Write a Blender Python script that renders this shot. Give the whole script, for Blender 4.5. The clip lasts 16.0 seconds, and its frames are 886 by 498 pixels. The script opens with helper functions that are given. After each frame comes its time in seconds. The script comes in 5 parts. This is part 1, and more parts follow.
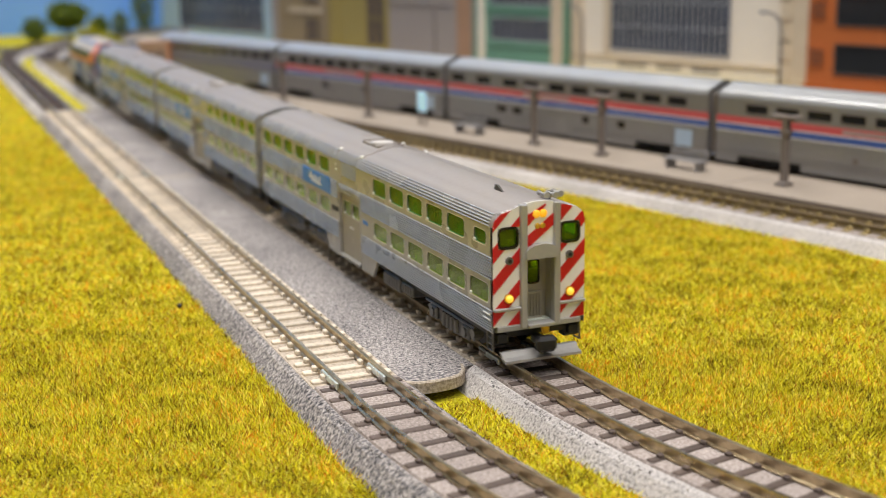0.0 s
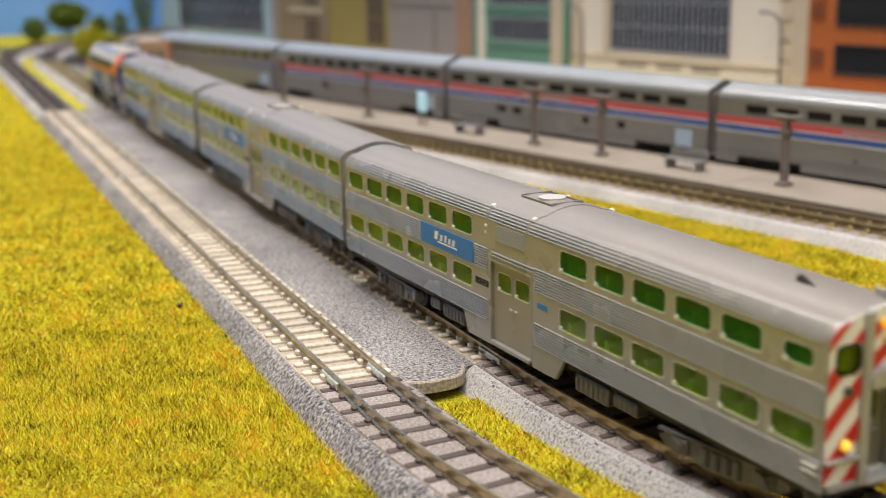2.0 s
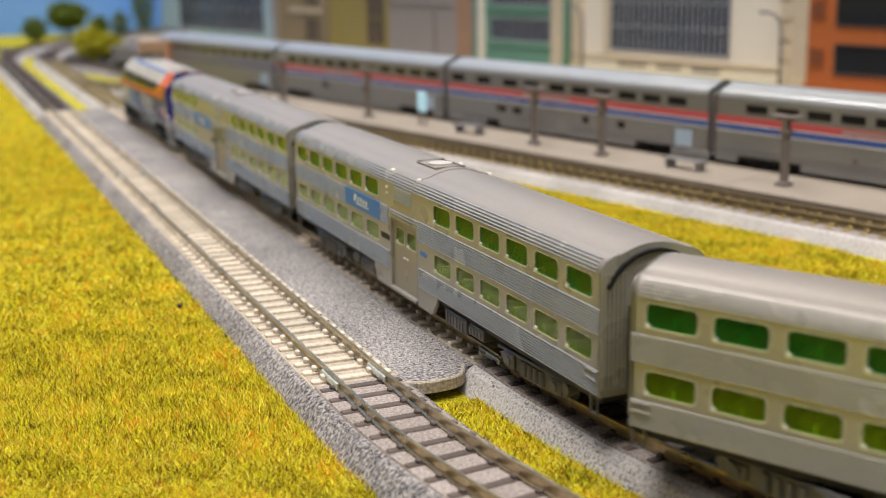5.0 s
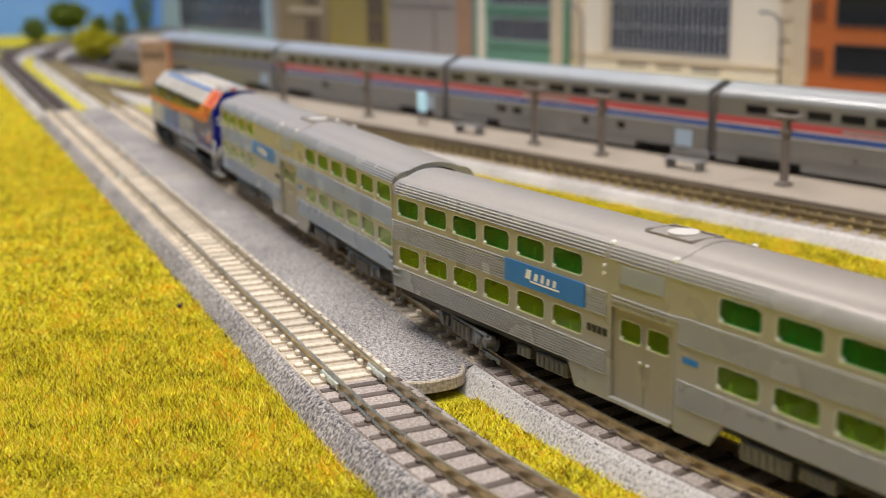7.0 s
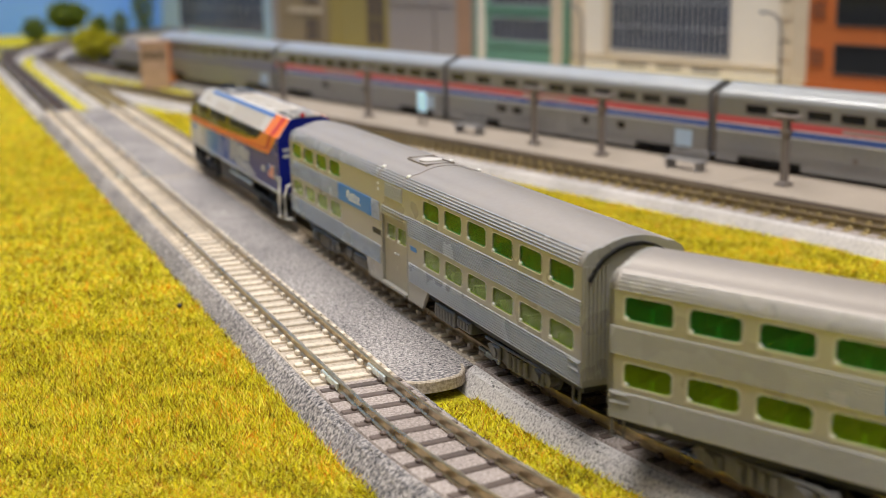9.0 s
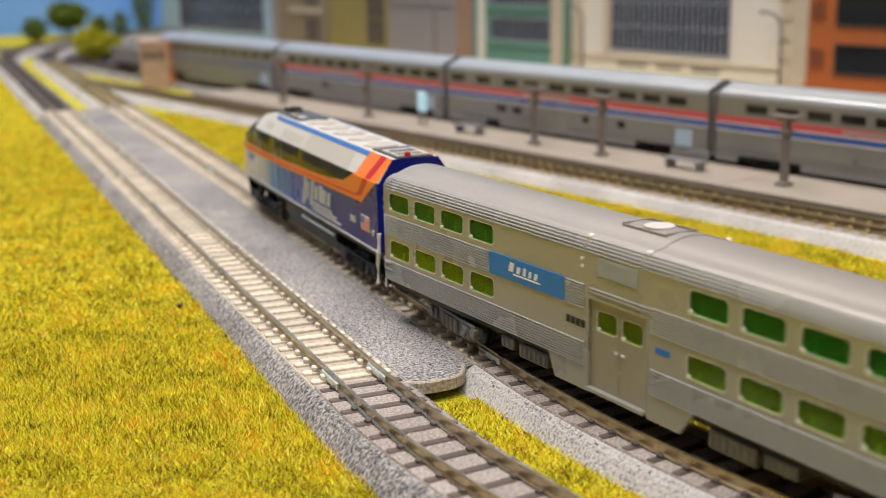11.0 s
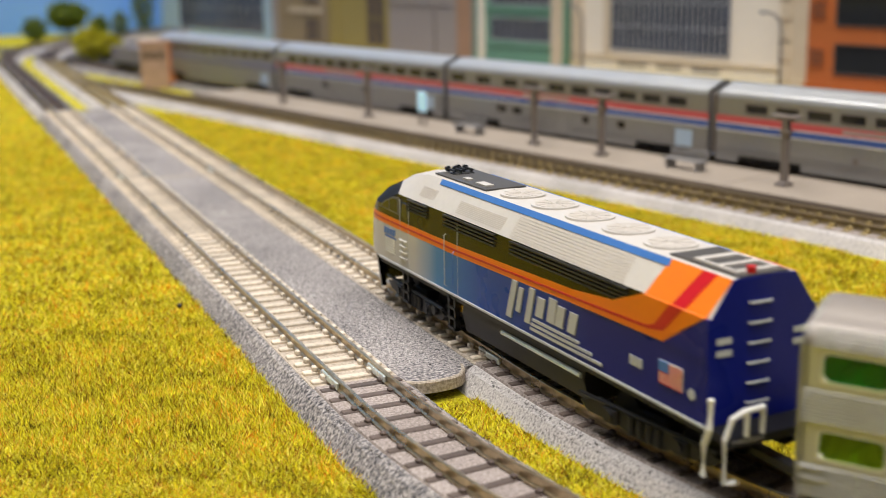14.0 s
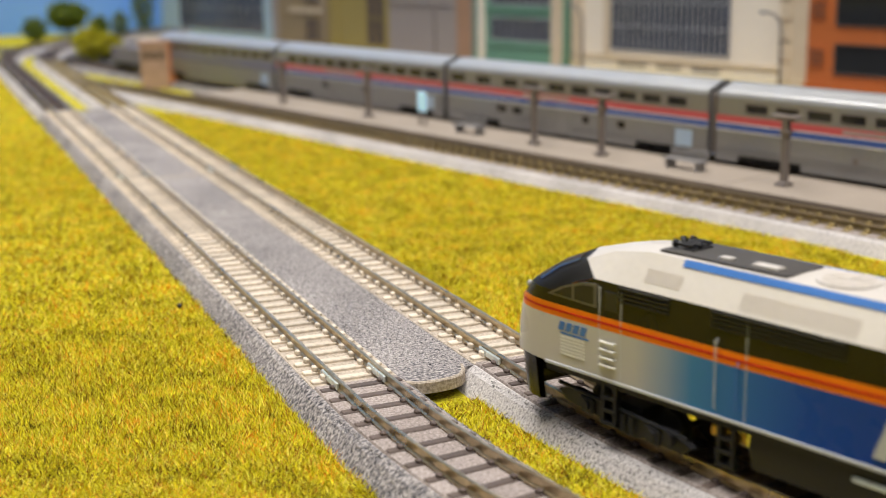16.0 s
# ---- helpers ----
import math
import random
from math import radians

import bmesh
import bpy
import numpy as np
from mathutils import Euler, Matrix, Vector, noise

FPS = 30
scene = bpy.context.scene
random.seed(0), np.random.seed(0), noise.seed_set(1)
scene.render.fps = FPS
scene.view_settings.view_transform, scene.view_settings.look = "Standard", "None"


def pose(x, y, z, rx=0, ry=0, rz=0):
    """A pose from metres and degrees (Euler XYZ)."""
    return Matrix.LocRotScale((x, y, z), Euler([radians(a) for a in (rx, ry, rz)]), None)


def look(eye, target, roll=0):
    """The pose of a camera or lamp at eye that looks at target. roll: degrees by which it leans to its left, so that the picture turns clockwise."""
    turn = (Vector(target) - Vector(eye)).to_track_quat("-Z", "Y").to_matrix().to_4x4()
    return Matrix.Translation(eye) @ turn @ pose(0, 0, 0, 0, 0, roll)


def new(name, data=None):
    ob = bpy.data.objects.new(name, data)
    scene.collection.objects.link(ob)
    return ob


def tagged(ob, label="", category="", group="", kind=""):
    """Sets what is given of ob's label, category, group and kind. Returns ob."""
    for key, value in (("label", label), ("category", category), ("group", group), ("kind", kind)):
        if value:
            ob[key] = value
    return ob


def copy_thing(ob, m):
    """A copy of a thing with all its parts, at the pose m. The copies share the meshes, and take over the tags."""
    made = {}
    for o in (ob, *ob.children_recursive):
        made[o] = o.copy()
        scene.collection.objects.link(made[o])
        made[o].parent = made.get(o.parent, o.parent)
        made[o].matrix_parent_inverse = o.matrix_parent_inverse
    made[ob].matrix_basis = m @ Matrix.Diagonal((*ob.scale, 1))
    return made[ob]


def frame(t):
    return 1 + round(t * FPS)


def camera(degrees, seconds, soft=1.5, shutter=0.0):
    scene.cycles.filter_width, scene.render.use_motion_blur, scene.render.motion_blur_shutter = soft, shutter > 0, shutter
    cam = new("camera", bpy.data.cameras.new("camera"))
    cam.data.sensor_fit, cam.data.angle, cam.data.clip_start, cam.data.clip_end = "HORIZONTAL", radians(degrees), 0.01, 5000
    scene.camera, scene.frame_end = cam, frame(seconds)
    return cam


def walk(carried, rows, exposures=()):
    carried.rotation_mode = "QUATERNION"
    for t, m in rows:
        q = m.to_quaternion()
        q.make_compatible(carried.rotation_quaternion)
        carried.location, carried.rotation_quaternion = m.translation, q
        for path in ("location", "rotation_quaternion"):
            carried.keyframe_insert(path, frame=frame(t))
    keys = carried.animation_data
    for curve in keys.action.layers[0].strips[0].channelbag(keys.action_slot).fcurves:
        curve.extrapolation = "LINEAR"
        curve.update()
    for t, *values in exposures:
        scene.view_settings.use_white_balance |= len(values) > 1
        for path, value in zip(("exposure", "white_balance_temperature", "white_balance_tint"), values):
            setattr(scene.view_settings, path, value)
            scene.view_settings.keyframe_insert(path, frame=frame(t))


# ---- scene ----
# Model railway in N scale: 9 mm gauge, all plan numbers in millimetres, turned into metres by MM.
MM = 0.001
cam = camera(39.27, 16.0, soft=0.65, shutter=0.5)
cam.data.dof.use_dof = True
cam.data.dof.focus_distance = 0.236
cam.data.dof.aperture_fstop = 21.0
EYE = Vector((-103.96, -212.80, 82.36)) * MM
AIM = EYE + Vector((0.37793878, 0.89706991, -0.22897132))
STAND = look(EYE, AIM, -0.949)
walk(cam, [(0.0, STAND), (16.0, STAND)])

# ---- light: a room with overhead area lamps, two of them added fill ----
world = bpy.data.worlds.new("room_world")
scene.world = world
world.use_nodes = True
world.node_tree.nodes["Background"].inputs[0].default_value = (0.86, 0.92, 1.0, 1)
world.node_tree.nodes["Background"].inputs[1].default_value = 0.35
scene.view_settings.exposure = -0.16


def area_lamp(x, y, z, sx, sy, watts, colour):
    data = bpy.data.lights.new("ceiling_lamp", "AREA")
    data.shape, data.size, data.size_y, data.energy, data.color = "RECTANGLE", sx, sy, watts, colour
    ob = new("ceiling_lamp", data)
    ob.matrix_basis = look((x, y, z), (x * 0.999, y, z - 1.0))
    return ob


# First two are the overhead room light; side and rear ones are unseen added fill.
for lx, ly, lw, col in ((-0.30, -0.03, 25.5, (1.0, 0.955, 0.91)), (0.12, 1.00, 17.5, (1.0, 0.945, 0.90)), (-0.95, -0.25, 3, (1.0, 0.98, 0.97)), (0.24, -0.85, 16, (1.0, 0.96, 0.93))):
    area_lamp(lx, ly, 1.50, 0.45, 0.9, lw, col)


# ---- materials ----
def mat(name, base, rough=0.5, metal=0.0, vary=0.12, grain=900.0, bump=0.15, large=60.0, spec=0.5,
        dist=0.0002, rand=0.0, island=0.0, stretch=None):
    """A paint, plastic, metal or mineral with variation at two scales."""
    m = bpy.data.materials.new(name)
    m.use_nodes = True
    nt = m.node_tree
    nd, lk = nt.nodes, nt.links
    bsdf = nd["Principled BSDF"]
    bsdf.inputs["Metallic"].default_value = metal
    bsdf.inputs["Specular IOR Level"].default_value = spec
    tc = nd.new("ShaderNodeTexCoord")
    src = tc.outputs["Object"]
    if stretch:
        mp = nd.new("ShaderNodeMapping")
        mp.inputs["Scale"].default_value = stretch
        lk.new(src, mp.inputs["Vector"])
        src = mp.outputs["Vector"]
    n1, n2 = nd.new("ShaderNodeTexNoise"), nd.new("ShaderNodeTexNoise")
    n1.inputs["Scale"].default_value, n2.inputs["Scale"].default_value = grain, large
    n1.inputs["Detail"].default_value, n2.inputs["Detail"].default_value = 3.0, 3.0
    for n in (n1, n2):
        lk.new(src, n.inputs["Vector"])
    add = nd.new("ShaderNodeMath")
    add.operation = "ADD"
    lk.new(n1.outputs["Fac"], add.inputs[0])
    lk.new(n2.outputs["Fac"], add.inputs[1])
    mr = nd.new("ShaderNodeMapRange")
    mr.inputs["From Min"].default_value, mr.inputs["From Max"].default_value = 0.6, 1.4
    mr.inputs["To Min"].default_value, mr.inputs["To Max"].default_value = 1 - vary, 1 + vary
    lk.new(add.outputs[0], mr.inputs["Value"])
    val = mr.outputs[0]
    for on, kind, sock in ((rand, "ShaderNodeObjectInfo", "Random"), (island, "ShaderNodeNewGeometry", "Random Per Island")):
        if on:
            oi = nd.new(kind)
            r2 = nd.new("ShaderNodeMapRange")
            r2.inputs["To Min"].default_value, r2.inputs["To Max"].default_value = 1 - on, 1 + on
            lk.new(oi.outputs[sock], r2.inputs["Value"])
            mu = nd.new("ShaderNodeMath")
            mu.operation = "MULTIPLY"
            lk.new(val, mu.inputs[0])
            lk.new(r2.outputs[0], mu.inputs[1])
            val = mu.outputs[0]
    mix = nd.new("ShaderNodeVectorMath")
    mix.operation = "SCALE"
    mix.inputs[0].default_value = base
    lk.new(val, mix.inputs["Scale"])
    lk.new(mix.outputs[0], bsdf.inputs["Base Color"])
    rr = nd.new("ShaderNodeMapRange")
    rr.inputs["To Min"].default_value, rr.inputs["To Max"].default_value = max(rough - 0.12, 0.03), min(rough + 0.12, 1)
    lk.new(n2.outputs["Fac"], rr.inputs["Value"])
    lk.new(rr.outputs[0], bsdf.inputs["Roughness"])
    if bump:
        bp = nd.new("ShaderNodeBump")
        bp.inputs["Strength"].default_value, bp.inputs["Distance"].default_value = bump, dist
        lk.new(n1.outputs["Fac"], bp.inputs["Height"])
        lk.new(bp.outputs[0], bsdf.inputs["Normal"])
    return m


def ramp_mat(name, stops, scale=1400.0, rough=0.9, bump=0.5, dist=0.0004, island=False, detail=2.0, large=25.0, clump=0.5):
    """A grainy mix of colours: stops of (position, colour)."""
    m = bpy.data.materials.new(name)
    m.use_nodes = True
    nd, lk = m.node_tree.nodes, m.node_tree.links
    bsdf = nd["Principled BSDF"]
    bsdf.inputs["Roughness"].default_value = rough
    bsdf.inputs["Specular IOR Level"].default_value = 0.25
    tc = nd.new("ShaderNodeTexCoord")
    n1, n2 = nd.new("ShaderNodeTexNoise"), nd.new("ShaderNodeTexNoise")
    n1.inputs["Scale"].default_value, n1.inputs["Detail"].default_value = scale, detail
    n2.inputs["Scale"].default_value, n2.inputs["Detail"].default_value = large, 4.0
    lk.new(tc.outputs["Object"], n1.inputs["Vector"])
    lk.new(tc.outputs["Object"], n2.inputs["Vector"])
    ramp = nd.new("ShaderNodeValToRGB")
    while len(ramp.color_ramp.elements) < len(stops):
        ramp.color_ramp.elements.new(0.5)
    for e, (pos, col) in zip(ramp.color_ramp.elements, stops):
        e.position, e.color = pos, (*col, 1)
    src = n1.outputs["Fac"]
    if island:
        g = nd.new("ShaderNodeNewGeometry")
        src = g.outputs["Random Per Island"]
    ad = nd.new("ShaderNodeMath")
    ad.operation = "MULTIPLY_ADD"
    ad.inputs[1].default_value, ad.inputs[2].default_value = clump, -clump / 2
    lk.new(n2.outputs["Fac"], ad.inputs[0])
    a2 = nd.new("ShaderNodeMath")
    lk.new(src, a2.inputs[0])
    lk.new(ad.outputs[0], a2.inputs[1])
    lk.new(a2.outputs[0], ramp.inputs[0])
    lk.new(ramp.outputs[0], bsdf.inputs["Base Color"])
    if bump:
        bp = nd.new("ShaderNodeBump")
        bp.inputs["Strength"].default_value, bp.inputs["Distance"].default_value = bump, dist
        lk.new(n1.outputs["Fac"], bp.inputs["Height"])
        lk.new(bp.outputs[0], bsdf.inputs["Normal"])
    return m


def glow_mat(name, colour, strength, base=None):
    m = bpy.data.materials.new(name)
    m.use_nodes = True
    b = m.node_tree.nodes["Principled BSDF"]
    b.inputs["Base Color"].default_value = (*(base or colour), 1)
    b.inputs["Emission Color"].default_value = (*colour, 1)
    b.inputs["Emission Strength"].default_value = strength
    b.inputs["Roughness"].default_value = 0.2
    return m


def glass_mat(name, colour, rough=0.05, trans=0.9):
    m = bpy.data.materials.new(name)
    m.use_nodes = True
    b = m.node_tree.nodes["Principled BSDF"]
    b.inputs["Base Color"].default_value = (*colour, 1)
    b.inputs["Transmission Weight"].default_value = trans
    b.inputs["Roughness"].default_value = rough
    b.inputs["IOR"].default_value = 1.3
    return m


GRASS_STOPS = [(0.0, (0.05, 0.035, 0.004)), (0.09, (0.42, 0.10, 0.010)), (0.17, (0.26, 0.22, 0.008)), (0.32, (0.56, 0.50, 0.012)),
               (0.58, (0.98, 0.86, 0.03)), (0.74, (0.52, 0.51, 0.016)), (0.90, (1.0, 0.92, 0.16)), (1.0, (0.88, 0.30, 0.015))]
M_GRASS = ramp_mat("static_grass_fibre", GRASS_STOPS, scale=1600, bump=0.0, island=True, large=85, clump=1.1)
M_GROUND = ramp_mat("grass_mat", [(0.25, (0.24, 0.19, 0.010)), (0.42, (0.40, 0.34, 0.012)), (0.55, (0.56, 0.49, 0.016)),
                                  (0.75, (0.66, 0.58, 0.02))], scale=1500, bump=0.8, dist=0.0006, large=85)
M_BALLAST = ramp_mat("grey_ballast", [(0.25, (0.035, 0.035, 0.04)), (0.42, (0.185, 0.175, 0.18)), (0.55, (0.355, 0.325, 0.315)),
                                      (0.72, (0.55, 0.515, 0.50))], scale=1400, bump=0.9, dist=0.0004, large=40, clump=0.3)
M_BALLAST_PALE = ramp_mat("pale_ballast", [(0.2, (0.11, 0.10, 0.10)), (0.38, (0.43, 0.405, 0.395)), (0.6, (0.60, 0.565, 0.55)),
                                           (0.8, (0.66, 0.62, 0.60))], scale=1900, bump=0.7, dist=0.0003, large=40)
M_TAUPE = ramp_mat("taupe_track_infill", [(0.2, (0.13, 0.105, 0.095)), (0.42, (0.29, 0.245, 0.225)), (0.6, (0.40, 0.345, 0.32)), (0.8, (0.55, 0.49, 0.46))],
                   scale=1900, bump=0.7, dist=0.0003, large=60)
M_GRAIN = ramp_mat("ballast_grain", [(0.0, (0.02, 0.02, 0.025)), (0.15, (0.14, 0.13, 0.135)), (0.4, (0.33, 0.305, 0.30)),
                                     (1.0, (0.60, 0.58, 0.57))], scale=3000, bump=0, island=True)
M_TIE_C = mat("concrete_tie", (0.64, 0.56, 0.455), 0.7, vary=0.28, grain=1500, rand=0.16)
M_TIE_W = mat("brown_tie", (0.10, 0.072, 0.06), 0.6, vary=0.35, grain=1500, rand=0.2)
# Olive-brown tie; the strong light on the station ties is put into its lighter tone.
M_TIE_S = mat("lit_olive_tie", (0.33, 0.255, 0.115), 0.7, vary=0.3, grain=1500, island=0.2)
M_RAIL = mat("nickel_silver_rail", (0.54, 0.44, 0.28), 0.3, 0.88, vary=0.3, grain=700, bump=0.1, large=90)
M_JOINER = mat("steel_joiner", (0.72, 0.78, 0.76), 0.28, 0.5, vary=0.2)
M_RAIL_DULL = mat("dull_brown_rail", (0.22, 0.17, 0.10), 0.5, 0.6, vary=0.3, grain=700, bump=0.1, large=90)
M_SILVER = mat("silver_paint", (0.385, 0.375, 0.345), 0.30, 0.2, vary=0.05, grain=1500, bump=0.02)
M_RIB = mat("bright_rib", (0.53, 0.525, 0.515), 0.26, 0.35, vary=0.06, bump=0.0)
M_ROOF = mat("grey_roof", (0.32, 0.285, 0.258), 0.46, 0.22, vary=0.06, bump=0.03)
M_CARBLUE = mat("blue_sign_paint", (0.010, 0.19, 0.62), 0.4, vary=0.06, bump=0.0)
M_VENT = mat("pale_vent_paint", (0.42, 0.45, 0.50), 0.45, vary=0.05, bump=0.0)
M_WHITE = mat("white_paint", (0.90, 0.89, 0.88), 0.42, vary=0.04, bump=0.0)
M_RED = mat("red_paint", (0.60, 0.006, 0.012), 0.38, vary=0.06, bump=0.0)
M_UNDER = mat("dark_underframe", (0.009, 0.009, 0.011), 0.5, vary=0.3, bump=0.1)
M_TRUCK = mat("grey_truck", (0.155, 0.15, 0.147), 0.38, 0.4, vary=0.25, bump=0.1)
M_GREY = mat("grey_cab_metal", (0.40, 0.39, 0.38), 0.42, 0.2, vary=0.06, bump=0.02)
M_SAND = ramp_mat("sandy_track_infill", [(0.2, (0.24, 0.20, 0.155)), (0.45, (0.44, 0.375, 0.305)), (0.7, (0.58, 0.505, 0.415))], scale=1900, bump=0.6, dist=0.0003, large=40)
# Same green glass; how dark the interior looks per row is put into the tint.
M_GLASS = glass_mat("yellow_green_window", (0.44, 0.70, 0.035))
M_GLASS_UP = glass_mat("emerald_window", (0.035, 0.46, 0.07))
M_DARKGLASS = mat("dark_glass", (0.02, 0.022, 0.025), 0.12, vary=0.1, bump=0.0)
M_INTERIOR = mat("interior_plastic", (0.66, 0.70, 0.62), 0.6, vary=0.1)
M_SEAT = mat("seat_plastic", (0.45, 0.60, 0.40), 0.6, vary=0.1)
# Pale trim paint; on the window beads it stands in for edge highlights.
M_FRAME = mat("pale_trim_glint", (0.85, 0.84, 0.80), 0.25, vary=0.05, bump=0.0)
M_LAMP = glow_mat("warm_headlight", (1.0, 0.52, 0.03), 1.0, (0.9, 0.6, 0.15))
M_AMBER = glow_mat("amber_light", (1.0, 0.42, 0.01), 0.6, (0.9, 0.5, 0.05))
M_TAN = mat("tan_door", (0.36, 0.33, 0.265), 0.42, 0.15, vary=0.06, bump=0.0)
M_BLACK = mat("black_paint", (0.013, 0.011, 0.006), 0.25, vary=0.15, bump=0.02, spec=0.35)
M_NAVY = mat("navy_paint", (0.008, 0.015, 0.21), 0.3, vary=0.06, bump=0.01, spec=0.2)
M_ORANGE = mat("orange_paint", (0.90, 0.215, 0.005), 0.36, vary=0.05, bump=0.0)
M_CREAM_D = mat("tan_cream_paint", (0.55, 0.50, 0.445), 0.5, vary=0.06, bump=0.02)
M_SCREEN = mat("black_screen_surround", (0.012, 0.010, 0.007), 0.5, vary=0.15, bump=0.02, spec=0.2)
M_CREAM = mat("cream_paint", (0.63, 0.59, 0.545), 0.38, vary=0.05, bump=0.02)
M_ROOFDARK = mat("dark_roof", (0.07, 0.065, 0.06), 0.5, vary=0.2, bump=0.05)
M_LBLUE = mat("blue_line", (0.06, 0.19, 0.55), 0.4, vary=0.05, bump=0.0)
M_LOGO = mat("pale_grey_lettering", (0.55, 0.57, 0.60), 0.45, vary=0.05, bump=0.0)
M_BRASS = mat("brass_contact", (0.75, 0.48, 0.06), 0.3, 0.8, vary=0.1)
M_STAINLESS = mat("stainless_side", (0.31, 0.31, 0.315), 0.33, 0.5, vary=0.07, grain=500)
M_COACHROOF = mat("coach_roof", (0.42, 0.43, 0.44), 0.36, 0.4, vary=0.06, bump=0.02)
M_LAVENDER = mat("lavender_band", (0.20, 0.20, 0.27), 0.5, vary=0.08, bump=0.0)
M_PALEBLUE = mat("pale_blue_panel", (0.42, 0.54, 0.68), 0.4, vary=0.05, bump=0.0)
M_STRIPE_R = mat("red_stripe", (0.60, 0.10, 0.11), 0.4, vary=0.05, bump=0.0)
M_STRIPE_B = mat("blue_stripe", (0.045, 0.10, 0.34), 0.4, vary=0.05, bump=0.0)
M_PLATFORM = mat("platform_concrete", (0.32, 0.27, 0.22), 0.8, vary=0.12, grain=700, bump=0.2)
M_POST = mat("brown_post", (0.20, 0.17, 0.155), 0.5, vary=0.1)
M_BENCH = mat("grey_bench", (0.24, 0.23, 0.23), 0.5, vary=0.1)
M_SIGN = glow_mat("pale_blue_sign", (0.45, 0.80, 1.0), 0.35, (0.55, 0.82, 0.95))
M_LEAF = ramp_mat("leaf_foam", [(0.0, (0.03, 0.07, 0.010)), (0.5, (0.095, 0.15, 0.018)), (1.0, (0.24, 0.28, 0.04))], island=True, bump=0)
M_LEAF_Y = ramp_mat("leaf_yellow", [(0.0, (0.22, 0.20, 0.01)), (0.5, (0.50, 0.47, 0.02)), (1.0, (0.65, 0.60, 0.05))], island=True, bump=0)
M_BARK = mat("bark", (0.10, 0.07, 0.045), 0.9, vary=0.3)


def paint_gradient(name):
    """Body paint that fades from silver at the nose over mid blue to navy, along the engine."""
    m = mat(name, (1, 1, 1), 0.3, 0.0, vary=0.04, bump=0.01, spec=0.2)
    nd, lk = m.node_tree.nodes, m.node_tree.links
    tc = nd.new("ShaderNodeTexCoord")
    sx = nd.new("ShaderNodeSeparateXYZ")
    lk.new(tc.outputs["Object"], sx.inputs[0])
    mr = nd.new("ShaderNodeMapRange")
    mr.inputs["From Min"].default_value, mr.inputs["From Max"].default_value = -0.064, 0.030
    lk.new(sx.outputs[0], mr.inputs["Value"])
    ramp = nd.new("ShaderNodeValToRGB")
    stops = ((0.0, (0.62, 0.59, 0.55)), (0.25, (0.54, 0.53, 0.51)), (0.37, (0.06, 0.23, 0.50)), (0.58, (0.012, 0.075, 0.40)), (1.0, (0.008, 0.015, 0.19)))
    while len(ramp.color_ramp.elements) < len(stops):
        ramp.color_ramp.elements.new(0.5)
    for e, (pos, col) in zip(ramp.color_ramp.elements, stops):
        e.position, e.color = pos, (*col, 1)
    lk.new(mr.outputs[0], ramp.inputs[0])
    lk.new(ramp.outputs[0], nd["Principled BSDF"].inputs["Base Color"])
    return m


M_GRAD = paint_gradient("silver_to_blue_paint")


# ---- building helpers (millimetres) ----
def to_mesh(name, bm, material, smooth=False):
    me = bpy.data.meshes.new(name)
    bmesh.ops.scale(bm, vec=(MM, MM, MM), verts=bm.verts)
    bmesh.ops.recalc_face_normals(bm, faces=bm.faces)
    bm.to_mesh(me)
    bm.free()
    me.materials.append(material)
    if smooth:
        for poly in me.polygons:
            poly.use_smooth = True
        me.set_sharp_from_angle(angle=radians(40))
    return me


def part(name, bm, material, parent=None, label="", smooth=False):
    ob = new(name, to_mesh(name, bm, material, smooth))
    ob.parent = parent
    if label:
        ob["label"] = label
    return ob


def share(name, me, parent, m):
    """A piece of its own on a shared mesh."""
    ob = new(name, me)
    ob.parent = parent
    ob.matrix_basis = m
    return ob


def thing(name, label, category, group="", kind=""):
    return tagged(new(name), label, category, group, kind)


def box(bm, x0, x1, y0, y1, z0, z1, bev=0.0, seg=1):
    vs = [bm.verts.new((x, y, z)) for x in (x0, x1) for y in (y0, y1) for z in (z0, z1)]
    fs = [bm.faces.new([vs[i] for i in q]) for q in ((0, 1, 3, 2), (4, 6, 7, 5), (0, 4, 5, 1), (2, 3, 7, 6), (0, 2, 6, 4), (1, 5, 7, 3))]
    if bev:
        es = list({e for f in fs for e in f.edges})
        bmesh.ops.bevel(bm, geom=es, offset=bev, segments=seg, affect="EDGES", profile=0.5)
    return bm


def boxes(*rows, bev=0.0):
    bm = bmesh.new()
    for r in rows:
        box(bm, *r, bev=bev)
    return bm


def tube(bm, pts, rad, n=8):
    """A round bar along points."""
    pts = [Vector(q) for q in pts]
    rings = []
    for i, q in enumerate(pts):
        d = (pts[min(i + 1, len(pts) - 1)] - pts[max(i - 1, 0)]).normalized()
        a = d.orthogonal().normalized() if abs(d.z) > 0.99 else d.cross(Vector((0, 0, 1))).normalized()
        b = d.cross(a)
        rings.append([bm.verts.new(q + rad * (math.cos(k * math.tau / n) * a + math.sin(k * math.tau / n) * b)) for k in range(n)])
    for r0, r1 in zip(rings, rings[1:]):
        for k in range(n):
            bm.faces.new((r0[k], r0[(k + 1) % n], r1[(k + 1) % n], r1[k]))
    bm.faces.new(rings[0][::-1])
    bm.faces.new(rings[-1])
    return bm


def disc_y(bm, x, z, y0, y1, rad, n=16):
    return tube(bm, [(x, y0, z), (x, y1, z)], rad, n)


def disc_x(bm, y, z, x0, x1, rad, n=16):
    return tube(bm, [(x0, y, z), (x1, y, z)], rad, n)


